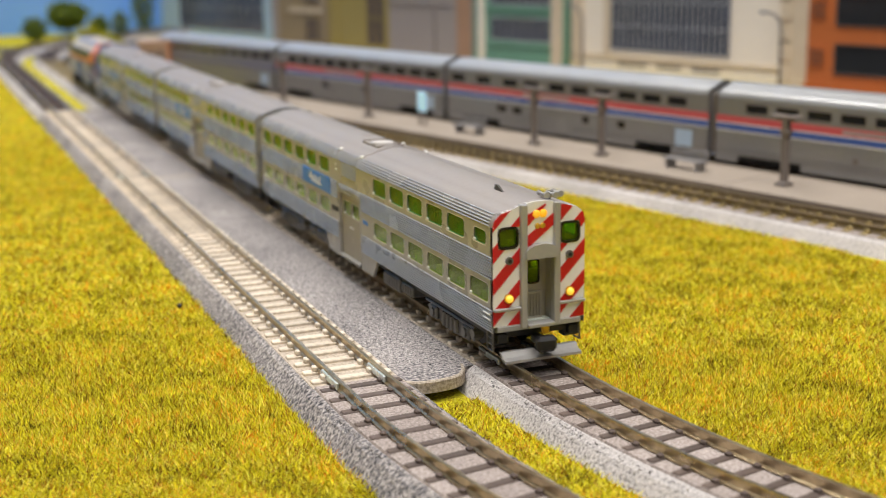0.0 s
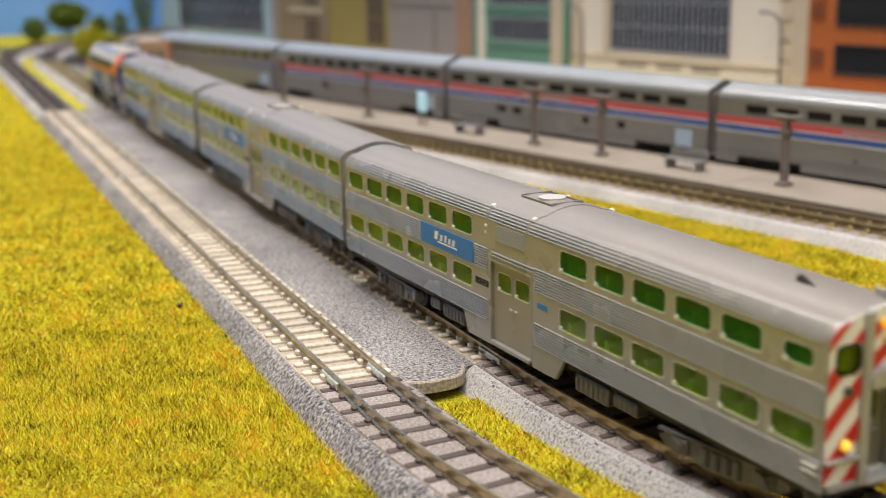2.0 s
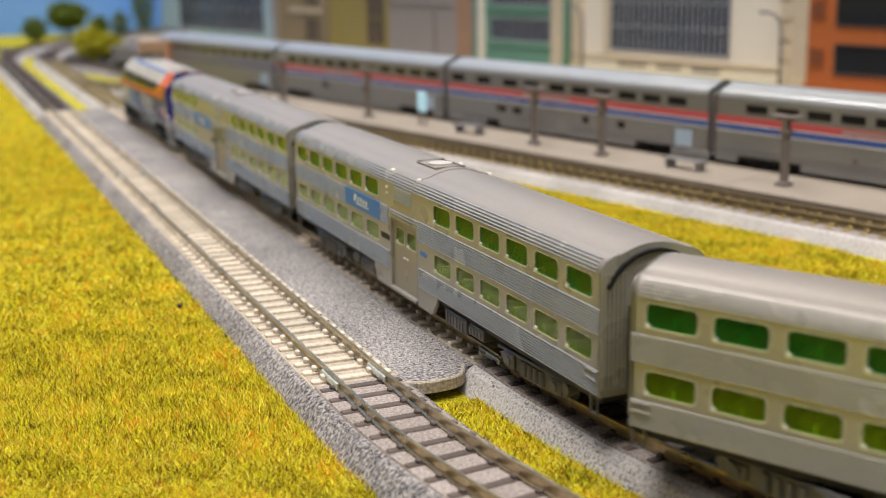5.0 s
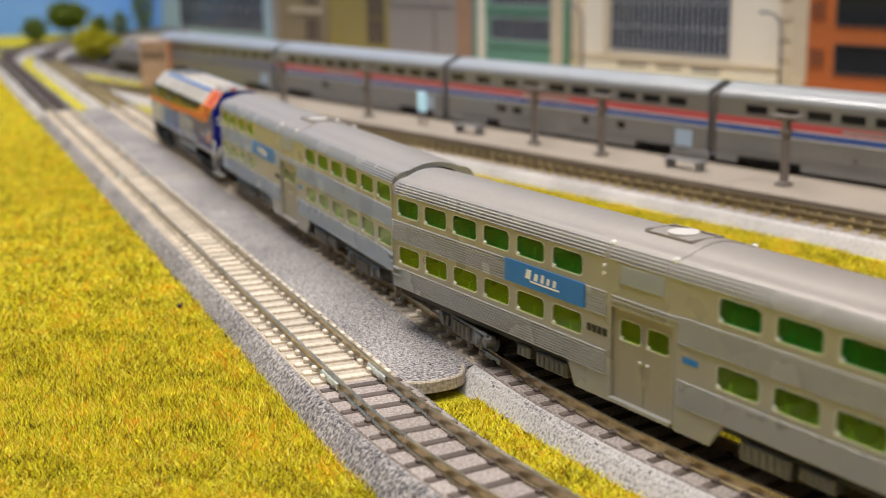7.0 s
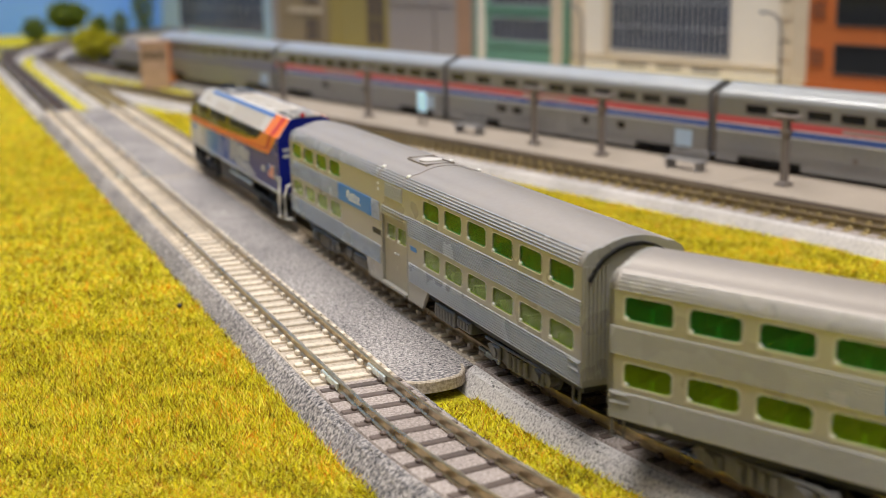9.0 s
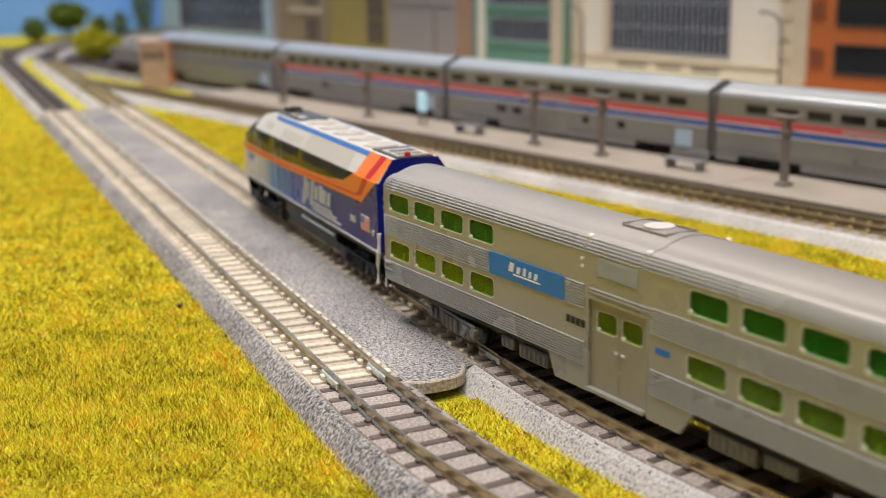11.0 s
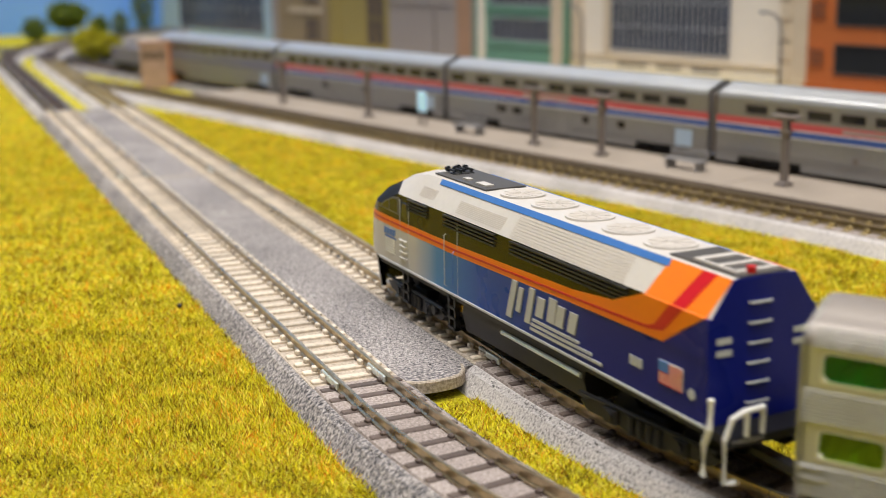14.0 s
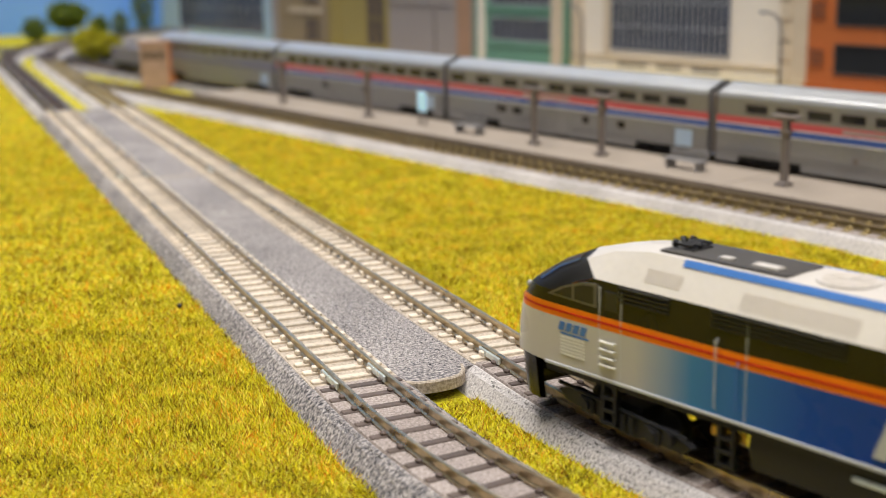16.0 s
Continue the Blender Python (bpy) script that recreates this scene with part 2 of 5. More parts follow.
def disc_z(bm, x, y, z0, z1, rad, n=20):
    return tube(bm, [(x, y, z0), (x, y, z1)], rad, n)


def prism(bm, poly, axis, a, b):
    """A polygon in the two other axes, drawn out from a to b along axis."""
    def at(q, v):
        return {"x": (v, q[0], q[1]), "y": (q[0], v, q[1]), "z": (q[0], q[1], v)}[axis]
    r0 = [bm.verts.new(at(q, a)) for q in poly]
    r1 = [bm.verts.new(at(q, b)) for q in poly]
    k = len(poly)
    for i in range(k):
        bm.faces.new((r0[i], r0[(i + 1) % k], r1[(i + 1) % k], r1[i]))
    bm.faces.new(r0[::-1])
    bm.faces.new(r1)
    return bm


def rounded(x0, x1, z0, z1, r, n=4):
    out = []
    for cx, cz, a0 in ((x1 - r, z1 - r, 0), (x0 + r, z1 - r, 90), (x0 + r, z0 + r, 180), (x1 - r, z0 + r, 270)):
        for k in range(n + 1):
            a = radians(a0 + 90 * k / n)
            out.append((cx + r * math.cos(a), cz + r * math.sin(a)))
    return out


def pierced(bm, x0, x1, z0, z1, holes, y_out, y_in, rad=1.0):
    """A wall in the xz plane between two y planes, with rounded window holes cut through it; holes in one row, (x0, x1, z0, z1), left to right."""
    def quad(a, b, c, d, y):
        bm.faces.new([bm.verts.new((q[0], y, q[1])) for q in (a, b, c, d)])
    cuts = [x0] + [(h[1] + g[0]) / 2 for h, g in zip(holes, holes[1:])] + [x1]
    for i, (a, b, c, d) in enumerate(holes):
        lo, hi = cuts[i], cuts[i + 1]
        ring = rounded(a, b, c, d, rad)
        n = len(ring) // 4
        corners = ((hi, z1), (lo, z1), (lo, z0), (hi, z0))
        for y in (y_out, y_in):
            vs = [bm.verts.new((q[0], y, q[1])) for q in ring]
            cs = [bm.verts.new((q[0], y, q[1])) for q in corners]
            for k in range(4):
                seg = vs[k * n:(k + 1) * n]
                for s0, s1 in zip(seg, seg[1:]):
                    bm.faces.new((cs[k], s0, s1))
                bm.faces.new((cs[k], seg[-1], vs[((k + 1) * n) % len(vs)], cs[(k + 1) % 4]))
        for q0, q1 in zip(ring, ring[1:] + ring[:1]):
            bm.faces.new([bm.verts.new(v) for v in ((q0[0], y_out, q0[1]), (q1[0], y_out, q1[1]), (q1[0], y_in, q1[1]), (q0[0], y_in, q0[1]))])
    if not holes:
        for y in (y_out, y_in):
            quad((x0, z0), (x1, z0), (x1, z1), (x0, z1), y)
    return bm


# ---- plan of the tracks ----
R_IN, Y_BEND, SPACING = 282.0, -10.6, 33.0
BACK_O, BACK_D, BACK_N = Vector((91.0, 218.0)), Vector((0.23153, -0.97283)), Vector((0.97283, 0.23153))
BACK_ANGLE = math.degrees(math.atan2(BACK_D.y, BACK_D.x))


def on_track(s, side=0.0):
    """Point and heading on the front pair: s runs towards the viewer from the bend's start; side is to the left of the heading.
    The pair is straight, then bends to its left."""
    th = max(s, 0.0) / R_IN
    h = Vector((math.sin(th), -math.cos(th)))
    c = Vector((R_IN - R_IN * math.cos(th), Y_BEND - R_IN * math.sin(th) - min(s, 0.0)))
    return c + Vector((-h.y, h.x)) * side, h


def back(s, o, z=0.0):
    q = BACK_O + BACK_D * s + BACK_N * o
    return Vector((q.x, q.y, z))


def sweep(bm, pts, profile, closed=True):
    """Draws a profile of (side, z) along plan points; side is to the left of the way."""
    rings = []
    for i, q in enumerate(pts):
        d = (pts[min(i + 1, len(pts) - 1)] - pts[max(i - 1, 0)]).normalized()
        left = Vector((-d.y, d.x))
        rings.append([bm.verts.new((q.x + left.x * a, q.y + left.y * a, z)) for a, z in profile])
    k = len(profile)
    for r0, r1 in zip(rings, rings[1:]):
        for j in range(k if closed else k - 1):
            bm.faces.new((r0[j], r0[(j + 1) % k], r1[(j + 1) % k], r1[j]))
    if closed:
        bm.faces.new(rings[0])
        bm.faces.new(rings[-1][::-1])
    return bm


def rail_profile(c):
    return [(c - 0.6, 5.0), (c + 0.6, 5.0), (c + 0.6, 5.2), (c + 0.16, 5.45), (c + 0.16, 6.45), (c + 0.38, 6.6), (c + 0.38, 6.9),
            (c + 0.28, 7.0), (c - 0.28, 7.0), (c - 0.38, 6.9), (c - 0.38, 6.6), (c - 0.16, 6.45), (c - 0.16, 5.45), (c - 0.6, 5.2)]


def tie_mesh(name, material, half=8.3, wide=2.0, chair=0.75, top=5.95):
    """A tie with a rail chair on either side of both rails."""
    bm = bmesh.new()
    box(bm, -wide / 2, wide / 2, -half, half, 3.4, 5.0, 0.18)
    for c in (-4.65, 4.65):
        for e in (-1.0, 1.0):
            box(bm, -chair, chair, c + e - 0.5, c + e + 0.5, 4.9, top, 0.2)
    return to_mesh(name, bm, material)


TIE_C, TIE_W = tie_mesh("tie", M_TIE_C, 8.0, 1.9), tie_mesh("tie", M_TIE_W, 8.0, 1.75, 0.62, 5.6)
TIE_S = tie_mesh("tie", M_TIE_S, 8.0, 1.9)
PITCH_C, PITCH_W = 5.5, 5.8
JOINT = 9.5  # the straight sections end this far before the bend begins


def plan_pose(q, h, z=0.0):
    return pose(q.x * MM, q.y * MM, z * MM, 0, 0, math.degrees(math.atan2(h.y, h.x)))


def lay_track(name, label, path, s0, s1, tie, near=True, bed=None, bed_mat=None, group="track sections", infill=None, rail=None):
    """One track section: bed, two rails, ties, from s0 to s1 along path(s) -> (point, heading)."""
    tr = thing(name, label, "railway track", group)
    n = max(int(abs(s1 - s0) / 8), 2)
    pts = [path(s0 + (s1 - s0) * i / n)[0] for i in range(n + 1)]
    if bed:
        part("roadbed", sweep(bmesh.new(), pts, bed), bed_mat, tr, "granular ballast between the ties")
    if infill:
        part("infill", sweep(bmesh.new(), pts, [(-8.5, 4.0), (-8.1, 4.72), (8.1, 4.72), (8.5, 4.0)]), infill, tr, "pale gravel infill between the ties")
    for c in (-4.65, 4.65):
        part("rail", sweep(bmesh.new(), pts, rail_profile(c)), rail or M_RAIL, tr, "worn nickel-silver rail", smooth=True)
    count = int((s1 - s0) / (PITCH_C if tie is TIE_C else PITCH_W))
    gap = (s1 - s0) / count
    if near:
        for i in range(count):
            q, h = path(s0 + gap * (i + 0.5))
            share("tie", tie, tr, plan_pose(q, h) @ pose(0, random.uniform(-0.1, 0.1) * MM, 0, 0, 0, random.uniform(-0.6, 0.6)))
    else:
        bm = bmesh.new()
        for i in range(count):
            q, h = path(s0 + gap * (i + 0.5))
            before = len(bm.verts)
            box(bm, -0.9, 0.9, -8.0, 8.0, 3.4, 5.0)
            for c in (-5.65, -3.65, 3.65, 5.65):
                box(bm, -0.75, 0.75, c - 0.5, c + 0.5, 4.9, 5.9)
            bm.verts.ensure_lookup_table()
            bmesh.ops.transform(bm, matrix=Matrix.Translation((q.x, q.y, 0)) @ Matrix.Rotation(math.atan2(h.y, h.x), 4, "Z"), verts=bm.verts[before:])
        tagged(part("tie_row", bm, tie.materials[0], tr), kind="stuff")
    for s in (s1,):
        q, h = path(s)
        for c in (-4.65, 4.65):
            for e in (-1, 1):
                j = part("rail_joiner", boxes((-4.6, 4.6, c + e * 0.5 - 0.3, c + e * 0.5 + 0.3, 5.1, 6.4), bev=0.12), M_JOINER, tr, "bright steel rail joiner")
                j.matrix_basis = plan_pose(q, h)
    return tr


BED = [(-12.5, 0.0), (-9.9, 3.5), (-8.6, 4.3), (8.6, 4.3), (9.9, 3.5), (12.5, 0.0)]
INFILL = [(-8.7, 3.9), (-8.4, 4.4), (8.4, 4.4), (8.7, 3.9)]
BED_DOUBLE = [(-45.5 + 16.5, 0.0), (-42.6 + 16.5, 3.6), (-41.6 + 16.5, 4.25), (8.6 + 16.5, 4.25), (9.6 + 16.5, 3.6), (12.5 + 16.5, 0.0)]

# ---- ground, room ----
bm = bmesh.new()
box(bm, -900, 1100, -900, 1366, -40, 0)
tagged(part("ground", bm, M_GROUND, None), "yellow-green static grass mat on the layout board", "grass mat", kind="structure")

# ---- tracks ----
def path_in(s):
    return on_track(s, 0.0)


def path_out(s):
    return on_track(s, -SPACING)


def path_mid(s):
    return on_track(s, -SPACING / 2)


BEND_B = R_IN * radians(75)
lay_track("track_curve", "curved model track with brown ties on pale ballast roadbed", path_in, -JOINT, BEND_B, TIE_W, True, BED, M_BALLAST_PALE, infill=M_TAUPE)
lay_track("track_curve", "curved model track with brown ties and worn brass rails", path_out, -JOINT, BEND_B, TIE_W, True, BED, M_BALLAST, infill=M_TAUPE)
for p_ in (path_in, path_out):
    lay_track("track_curve", "curved model track with brown ties beyond the bend", p_, BEND_B, R_IN * radians(165), TIE_W, False, BED, M_BALLAST, infill=M_BALLAST_PALE)
for a, b in ((-248.0 - JOINT, -JOINT), (-496.0, -248.0 - JOINT)):
    dbl = thing("double_roadbed", "grey granular double-track ballast base on the grass mat", "track bed", "double roadbeds")
    part("ballast_base", sweep(bmesh.new(), [path_mid(a)[0], path_mid(b)[0]], BED_DOUBLE), M_BALLAST, dbl)
    for k, s_ in ((-1, b), (1, a)):
        y = Y_BEND - s_
        if s_ > -100:
            # the near end bulges out between the tracks, with a rounded corner
            arc = [(-24.9, y), (-24.6, y - 3.2), (-22.4, y - 4.9), (-19.0, y - 5.3), (-15.5, y - 4.9), (-13.2, y - 3.8), (-11.6, y - 1.6), (-10.4, y + 1.6)]
            apron = prism(bmesh.new(), arc + [(-12.0, y + 6.0), (-24.0, y + 6.0)], "z", 2.0, 4.27)
            part("end_apron", apron, M_BALLAST, dbl, "rounded granular end of the base")
            rim = bmesh.new()
            sweep(rim, [Vector(q) for q in arc], [(-0.35, 2.0), (-0.35, 4.1), (-0.1, 4.36), (0.35, 4.36), (0.35, 2.0)])
            part("end_lip", rim, M_SAND, dbl, "pale moulded end lip")
        else:
            part("end_lip", boxes((-24.6, -8.6, *sorted((y, y + k * 1.2)), 2.9, 4.32), bev=0.3), M_SAND, dbl, "pale moulded end lip")
    for p_ in (path_in, path_out):
        lay_track("track_straight", "straight model track with pale concrete ties", p_, a, b, TIE_C, True, INFILL, M_SAND)
for p_, lab, tie_ in ((path_in, "straight model track with olive-brown ties, far along the board", TIE_S), (path_out, "straight model track with dark ties, far along the board", TIE_W)):
    lay_track("track_straight", lab, p_, -860.6, -496.0, tie_, False, BED, M_BALLAST_PALE)


def far_bend(side):
    """The far end of the pair, where it bends off to the right behind the town."""
    def path(s):
        th = s / 500.0
        h = Vector((math.sin(th), math.cos(th)))
        c = Vector((500.0 - 500.0 * math.cos(th), 850.0 + 500.0 * math.sin(th)))
        return c + Vector((-h.y, h.x)) * side, h
    return path


for side in (0.0, SPACING):
    lay_track("track_curve", "far curved model track with brown ties", far_bend(side), 0.0, 470.0, TIE_W, False, BED, M_BALLAST_PALE)


def back_path(o):
    def path(s):
        return back(s, o).to_2d(), BACK_D
    return path


lay_track("station_track", "empty station track with brown ties beside the platform", back_path(13.5), -380.0, 330.0, TIE_S, False, BED, M_BALLAST_PALE, infill=M_TAUPE, rail=M_RAIL_DULL)
lay_track("station_track", "station track under the parked passenger train", back_path(68.0), -640.0, 330.0, TIE_W, False, BED, M_BALLAST, rail=M_RAIL_DULL)


def branch(s):
    """The turnout's diverging road, from the inner track to the station track."""
    k = s / 220.0
    p0, p1 = Vector((0.0, 690.0)), back(-380.0, 13.5).to_2d()
    c1, c2 = Vector((0.0, 615.0)), p1 - BACK_D * 60
    q = (1 - k) ** 3 * p0 + 3 * (1 - k) ** 2 * k * c1 + 3 * (1 - k) * k * k * c2 + k ** 3 * p1
    d = 3 * (1 - k) ** 2 * (c1 - p0) + 6 * (1 - k) * k * (c2 - c1) + 3 * k * k * (p1 - c2)
    return q, d.normalized()


lay_track("turnout_branch", "diverging turnout track with olive-brown ties on grey ballast", branch, 0.0, 220.0, TIE_S, False,
          [(a, z * 0.97) for a, z in BED], M_BALLAST_PALE)


# ---- trains ----
def bogie(parent, x, half=15.5, gauge_r=2.9, material=M_TRUCK, outside=6.7):
    """A two-axle truck: side frames, bolster, springs, wheels."""
    bm = bmesh.new()
    for e in (-1, 1):
        y0, y1 = sorted((e * outside, e * (outside + 1.3)))
        prism(bm, [(-half * 0.82, 3.3), (-half * 0.72, 1.8), (-6.2, 1.6), (-4.0, 0.9), (4.0, 0.9), (6.2, 1.6), (half * 0.72, 1.8), (half * 0.82, 3.3), (half * 0.6, 4.6), (5, 4.1), (-5, 4.1), (-half * 0.6, 4.6)], "y", y0, y1)
        for ax in (-8.2, 8.2):
            yb = sorted((e * (outside + 1.1), e * (outside + 2.0)))
            box(bm, ax - 1.7, ax + 1.7, *yb, 1.5, 4.3, 0.3)
            disc_y(bm, ax, 2.9, e * (outside + 1.4), e * (outside + 2.4), 1.0, 10)
        for sx in (-3.1, -1.0, 1.0, 3.1):
            disc_z(bm, sx, e * (outside + 1.5), 1.3, 4.2, 0.62, 8)
        tube(bm, [(-half * 0.8, e * (outside + 1.6), 4.7), (half * 0.8, e * (outside + 1.6), 4.7)], 0.35, 6)
        disc_y(bm, 11.9, 3.6, e * outside, e * (outside + 2.1), 1.1, 10)
    box(bm, -3.4, 3.4, -outside, outside, 2.8, 5.2, 0.3)
    ob = part("bogie", bm, material, parent, "grey cast sideframe truck")
    ob.matrix_basis = pose(x * MM, 0, 0)
    for ax in (-8.2, 8.2):
        bm = bmesh.new()
        for e in (-1, 1):
            disc_y(bm, 0, 0, e * 3.6, e * 5.1, gauge_r, 20)
            disc_y(bm, 0, 0, e * 3.5, e * 3.9, gauge_r + 0.45, 20)
        disc_y(bm, 0, 0, -6.8, 6.8, 0.6, 8)
        w = part("wheelset", bm, M_UNDER, ob, "blackened metal wheelset")
        w.matrix_basis = pose(ax * MM, 0, 2.95 * MM)
    return ob


HALF_W, Z_SILL, Z_EAVE, Z_TOP = 9.6, 6.8, 27.0, 31.3


def roof_profile(extra=0.0, z_eave=Z_EAVE, z_top=Z_TOP, half=HALF_W):
    out = []
    for k in range(0, 7):
        a = radians(90 * k / 6)
        out.append((half - 3.6 + (3.6 + extra) * math.cos(a), z_eave + (2.9 + extra) * math.sin(a)))
    rise = z_top - z_eave - 2.9
    for k in range(1, 6):
        y = (half - 3.6) * (1 - k / 6)
        out.append((y, z_eave + 2.9 + extra + rise * (1 - (y / (half - 3.6)) ** 2)))
    right = [(-y, z) for y, z in out][::-1]
    mid = [(0.0, z_top + extra)]
    return out + mid + right


def gallery_car(name, label, cab=False, rear=6):
    """Bilevel gallery coach: x forward, z from the rail top."""
    car = thing(name, label, "train car", "gallery train")
    L = 82.6
    LF = 79.8 if cab else L
    lower = [(-80.0 + 10.9 * k, -71.4 + 10.9 * k, 12.2, 16.1) for k in range(6)]
    step = 10.8 if cab else 11.2
    lower_f = [(15.4 + step * k, 24.1 + step * k, 12.2, 16.1) for k in range(6)]
    lower = lower[:rear]
    upper = [(a, b, 22.5, 26.4) for a, b, _, _ in lower]
    upper_f = [(a, b, 22.5, 26.4) for a, b, _, _ in lower_f]
    if cab:
        upper_f[5] = (71.4, 77.2, 23.1, 26.0)
    doors = [(-7.6, -2.2, 13.8, 17.5), (-1.0, 4.4, 13.8, 17.5)]
    glass_cache = {}
    for e in (-1, 1):
        yo, yi = e * HALF_W, e * (HALF_W - 0.7)
        bm = bmesh.new()
        pierced(bm, -L, -9.4, 11.4, 16.9, lower, yo, yi, 1.1)
        pierced(bm, 5.8, LF, 11.4, 16.9, lower_f, yo, yi, 1.1)
        pierced(bm, -L, -9.4, 21.7, 27.0, upper, yo, yi, 1.1)
        pierced(bm, 5.8, LF, 21.7, 27.0, upper_f, yo, yi, 1.1)
        pierced(bm, -9.4, 5.8, 21.7, 27.0, [], yo, yi)
        for x0, x1, z0, z1 in ((-L, -9.4, Z_SILL, 11.4), (5.8, LF, Z_SILL, 11.4), (-L, -9.4, 16.9, 21.7), (5.8, LF, 16.9, 21.7), (-9.4, 5.8, 19.2, 21.7)):
            pierced(bm, x0, x1, z0, z1, [], yo, yi)
        part("side_wall", bm, M_SILVER, car, "silver-grey painted side wall")
        bm = bmesh.new()
        for x0, x1, hole in ((-9.4, -1.72, doors[0]), (-1.58, 5.8, doors[1])):
            bm = bmesh.new()
            pierced(bm, x0, x1, 12.6, 19.2, [hole], yo - e * 0.55, yi - e * 0.3, 0.7)
            pierced(bm, x0, x1, 3.6, 12.6, [], yo - e * 0.55, yi - e * 0.3)
            leaf = part("door_leaf", bm, M_TAN, car, "tan-grey sliding door leaf")
            hx = -2.6 if x0 < -5 else -0.9
            part("door_handle", boxes((hx, hx + 0.6, *sorted((yo - e * 0.55, yo - e * 0.2)), 11.0, 11.35)), M_FRAME, leaf)
        bm = bmesh.new()
        for x0, x1 in ((-9.7, -9.3), (5.7, 6.1)):
            box(bm, x0, x1, *sorted((yo - e * 0.6, yo + e * 0.12)), 3.4, 19.6)
        box(bm, -9.3, 5.7, *sorted((yo - e * 0.6, yo + e * 0.15)), 19.2, 19.7)
        box(bm, -9.3, 5.7, *sorted((yo - e * 0.6, yo + e * 0.5)), 3.0, 3.6)
        part("door_frame", bm, M_SILVER, car)
        bm = bmesh.new()
        prism(bm, [(-21.0, Z_SILL), (-19.0, 2.6), (-9.7, 2.6), (-9.7, Z_SILL)], "y", *sorted((yo, yi)))
        prism(bm, [(6.1, Z_SILL), (6.1, 2.6), (14.0, 2.6), (17.0, Z_SILL)], "y", *sorted((yo, yi)))
        part("skirt", bm, M_SILVER, car, "silver step-well skirt")
        bm = bmesh.new()
        rows = [7.15 + 0.49 * k for k in range(9)]
        for x0, x1, zs in ((-L + 0.3, -10.6, rows), (7.0, LF - 0.3, rows), (-L + 0.3, -40.2, [17.2 + 0.5 * k for k in range(9)]),
                           (-15.9, -10.6, [17.2 + 0.5 * k for k in range(9)]), (7.0, LF - 0.3, [17.2 + 0.5 * k for k in range(9)]),
                           (-9.0, 6.8, [20.4, 21.0])):
            for z in zs:
                prism(bm, [(yo - e * 0.05, z - 0.17), (yo + e * 0.17, z - 0.14), (yo + e * 0.26, z), (yo + e * 0.17, z + 0.14), (yo - e * 0.05, z + 0.17)], "x", x0, x1)
        part("corrugation", bm, M_RIB, car, "bright silver horizontal ribbing")
        bm = bmesh.new()
        for k in range(5):
            a = radians(3 + 11 * k)
            y, z = e * (HALF_W - 3.6 + 3.62 * math.cos(a)), Z_EAVE + 2.92 * math.sin(a)
            for x0, x1 in ((-L + 1.5, -11), (-10.0, 3.8), (4.8, LF - 1.5)):
                tube(bm, [(x0, y, z), (x1, y, z)], 0.17, 6)
        part("eave_ribs", bm, M_RIB, car, "bright ribs along the eave")
        bm = bmesh.new()
        box(bm, -6.9, 3.4, *sorted((yo - e * 0.1, yo + e * 0.14)), 23.5, 26.6)
        for k in range(10):
            box(bm, -6.7, 3.2, *sorted((yo, yo + e * 0.2)), 23.65 + 0.29 * k, 23.8 + 0.29 * k)
        part("vent_grille", bm, M_VENT, car, "pale grey louvred vent")
        part("sign_panel", boxes((-39.9, -16.2, *sorted((yo - e * 0.05, yo + e * 0.25)), 17.2, 21.4)), M_CARBLUE, car, "bright blue panel with a pale emblem")
        bm = bmesh.new()
        for k, (w, hgt) in enumerate(((2.0, 1.7), (1.4, 1.3), (1.1, 1.5), (1.0, 1.2), (1.2, 1.2))):
            x = (-33.4 + sum((2.4, 1.9, 1.6, 1.5)[:k]) + 0.2 * k)
            prism(bm, [(x, 18.9), (x + w * 0.75, 18.9), (x + w, 18.9 + hgt), (x + w * 0.3, 18.9 + hgt)], "y", *sorted((yo + e * 0.2, yo + e * 0.32)))
        box(bm, -31.8, -23.2, *sorted((yo + e * 0.2, yo + e * 0.32)), 18.35, 18.65)
        part("emblem", bm, M_WHITE, car, "pale slanted emblem blocks")
        part("number_bar", boxes(*[(x, x + 1.1, *sorted((yo - e * 0.05, yo + e * 0.1)), 13.6, 14.9) for x in (-15.6, -14.2, -12.8, -11.4)]), M_UNDER, car, "small dark number bars")
        part("small_plate", boxes((8.0, 11.4, *sorted((yo - e * 0.05, yo + e * 0.1)), 14.2, 15.2)), M_CARBLUE, car, "small blue plate")
        bm = bmesh.new()
        for z in (24.4, 25.7):
            disc_y(bm, -11.2, z, yo - e * 0.1, yo + e * 0.25, 0.32, 10)
        part("marker_studs", bm, M_FRAME, car, "two tiny white studs")
        for h in lower + lower_f + upper + upper_f + doors:
            w, hg = round(h[1] - h[0], 2), round(h[3] - h[2], 2)
            up = h[2] > 20
            if (w, hg, up) not in glass_cache:
                bm = bmesh.new()
                prism(bm, rounded(-w / 2 + 0.02, w / 2 - 0.02, -hg / 2 + 0.02, hg / 2 - 0.02, 0.9, 3), "y", -0.2, 0.2)
                # bead whose pale colour paints the window edge highlight, widest along the bottom
                bf = bmesh.new()
                ring = rounded(-w / 2 - 0.05, w / 2 + 0.05, -hg / 2 - 0.05, hg / 2 + 0.05, 1.0, 3)
                inner = rounded(-w / 2 + 0.1, w / 2 - 0.1, -hg / 2 + 0.16, hg / 2 - 0.1, 0.85, 3)
                for y in (-0.32, 0.12):
                    vo, vi = [bf.verts.new((q[0], y, q[1])) for q in ring], [bf.verts.new((q[0], y, q[1])) for q in inner]
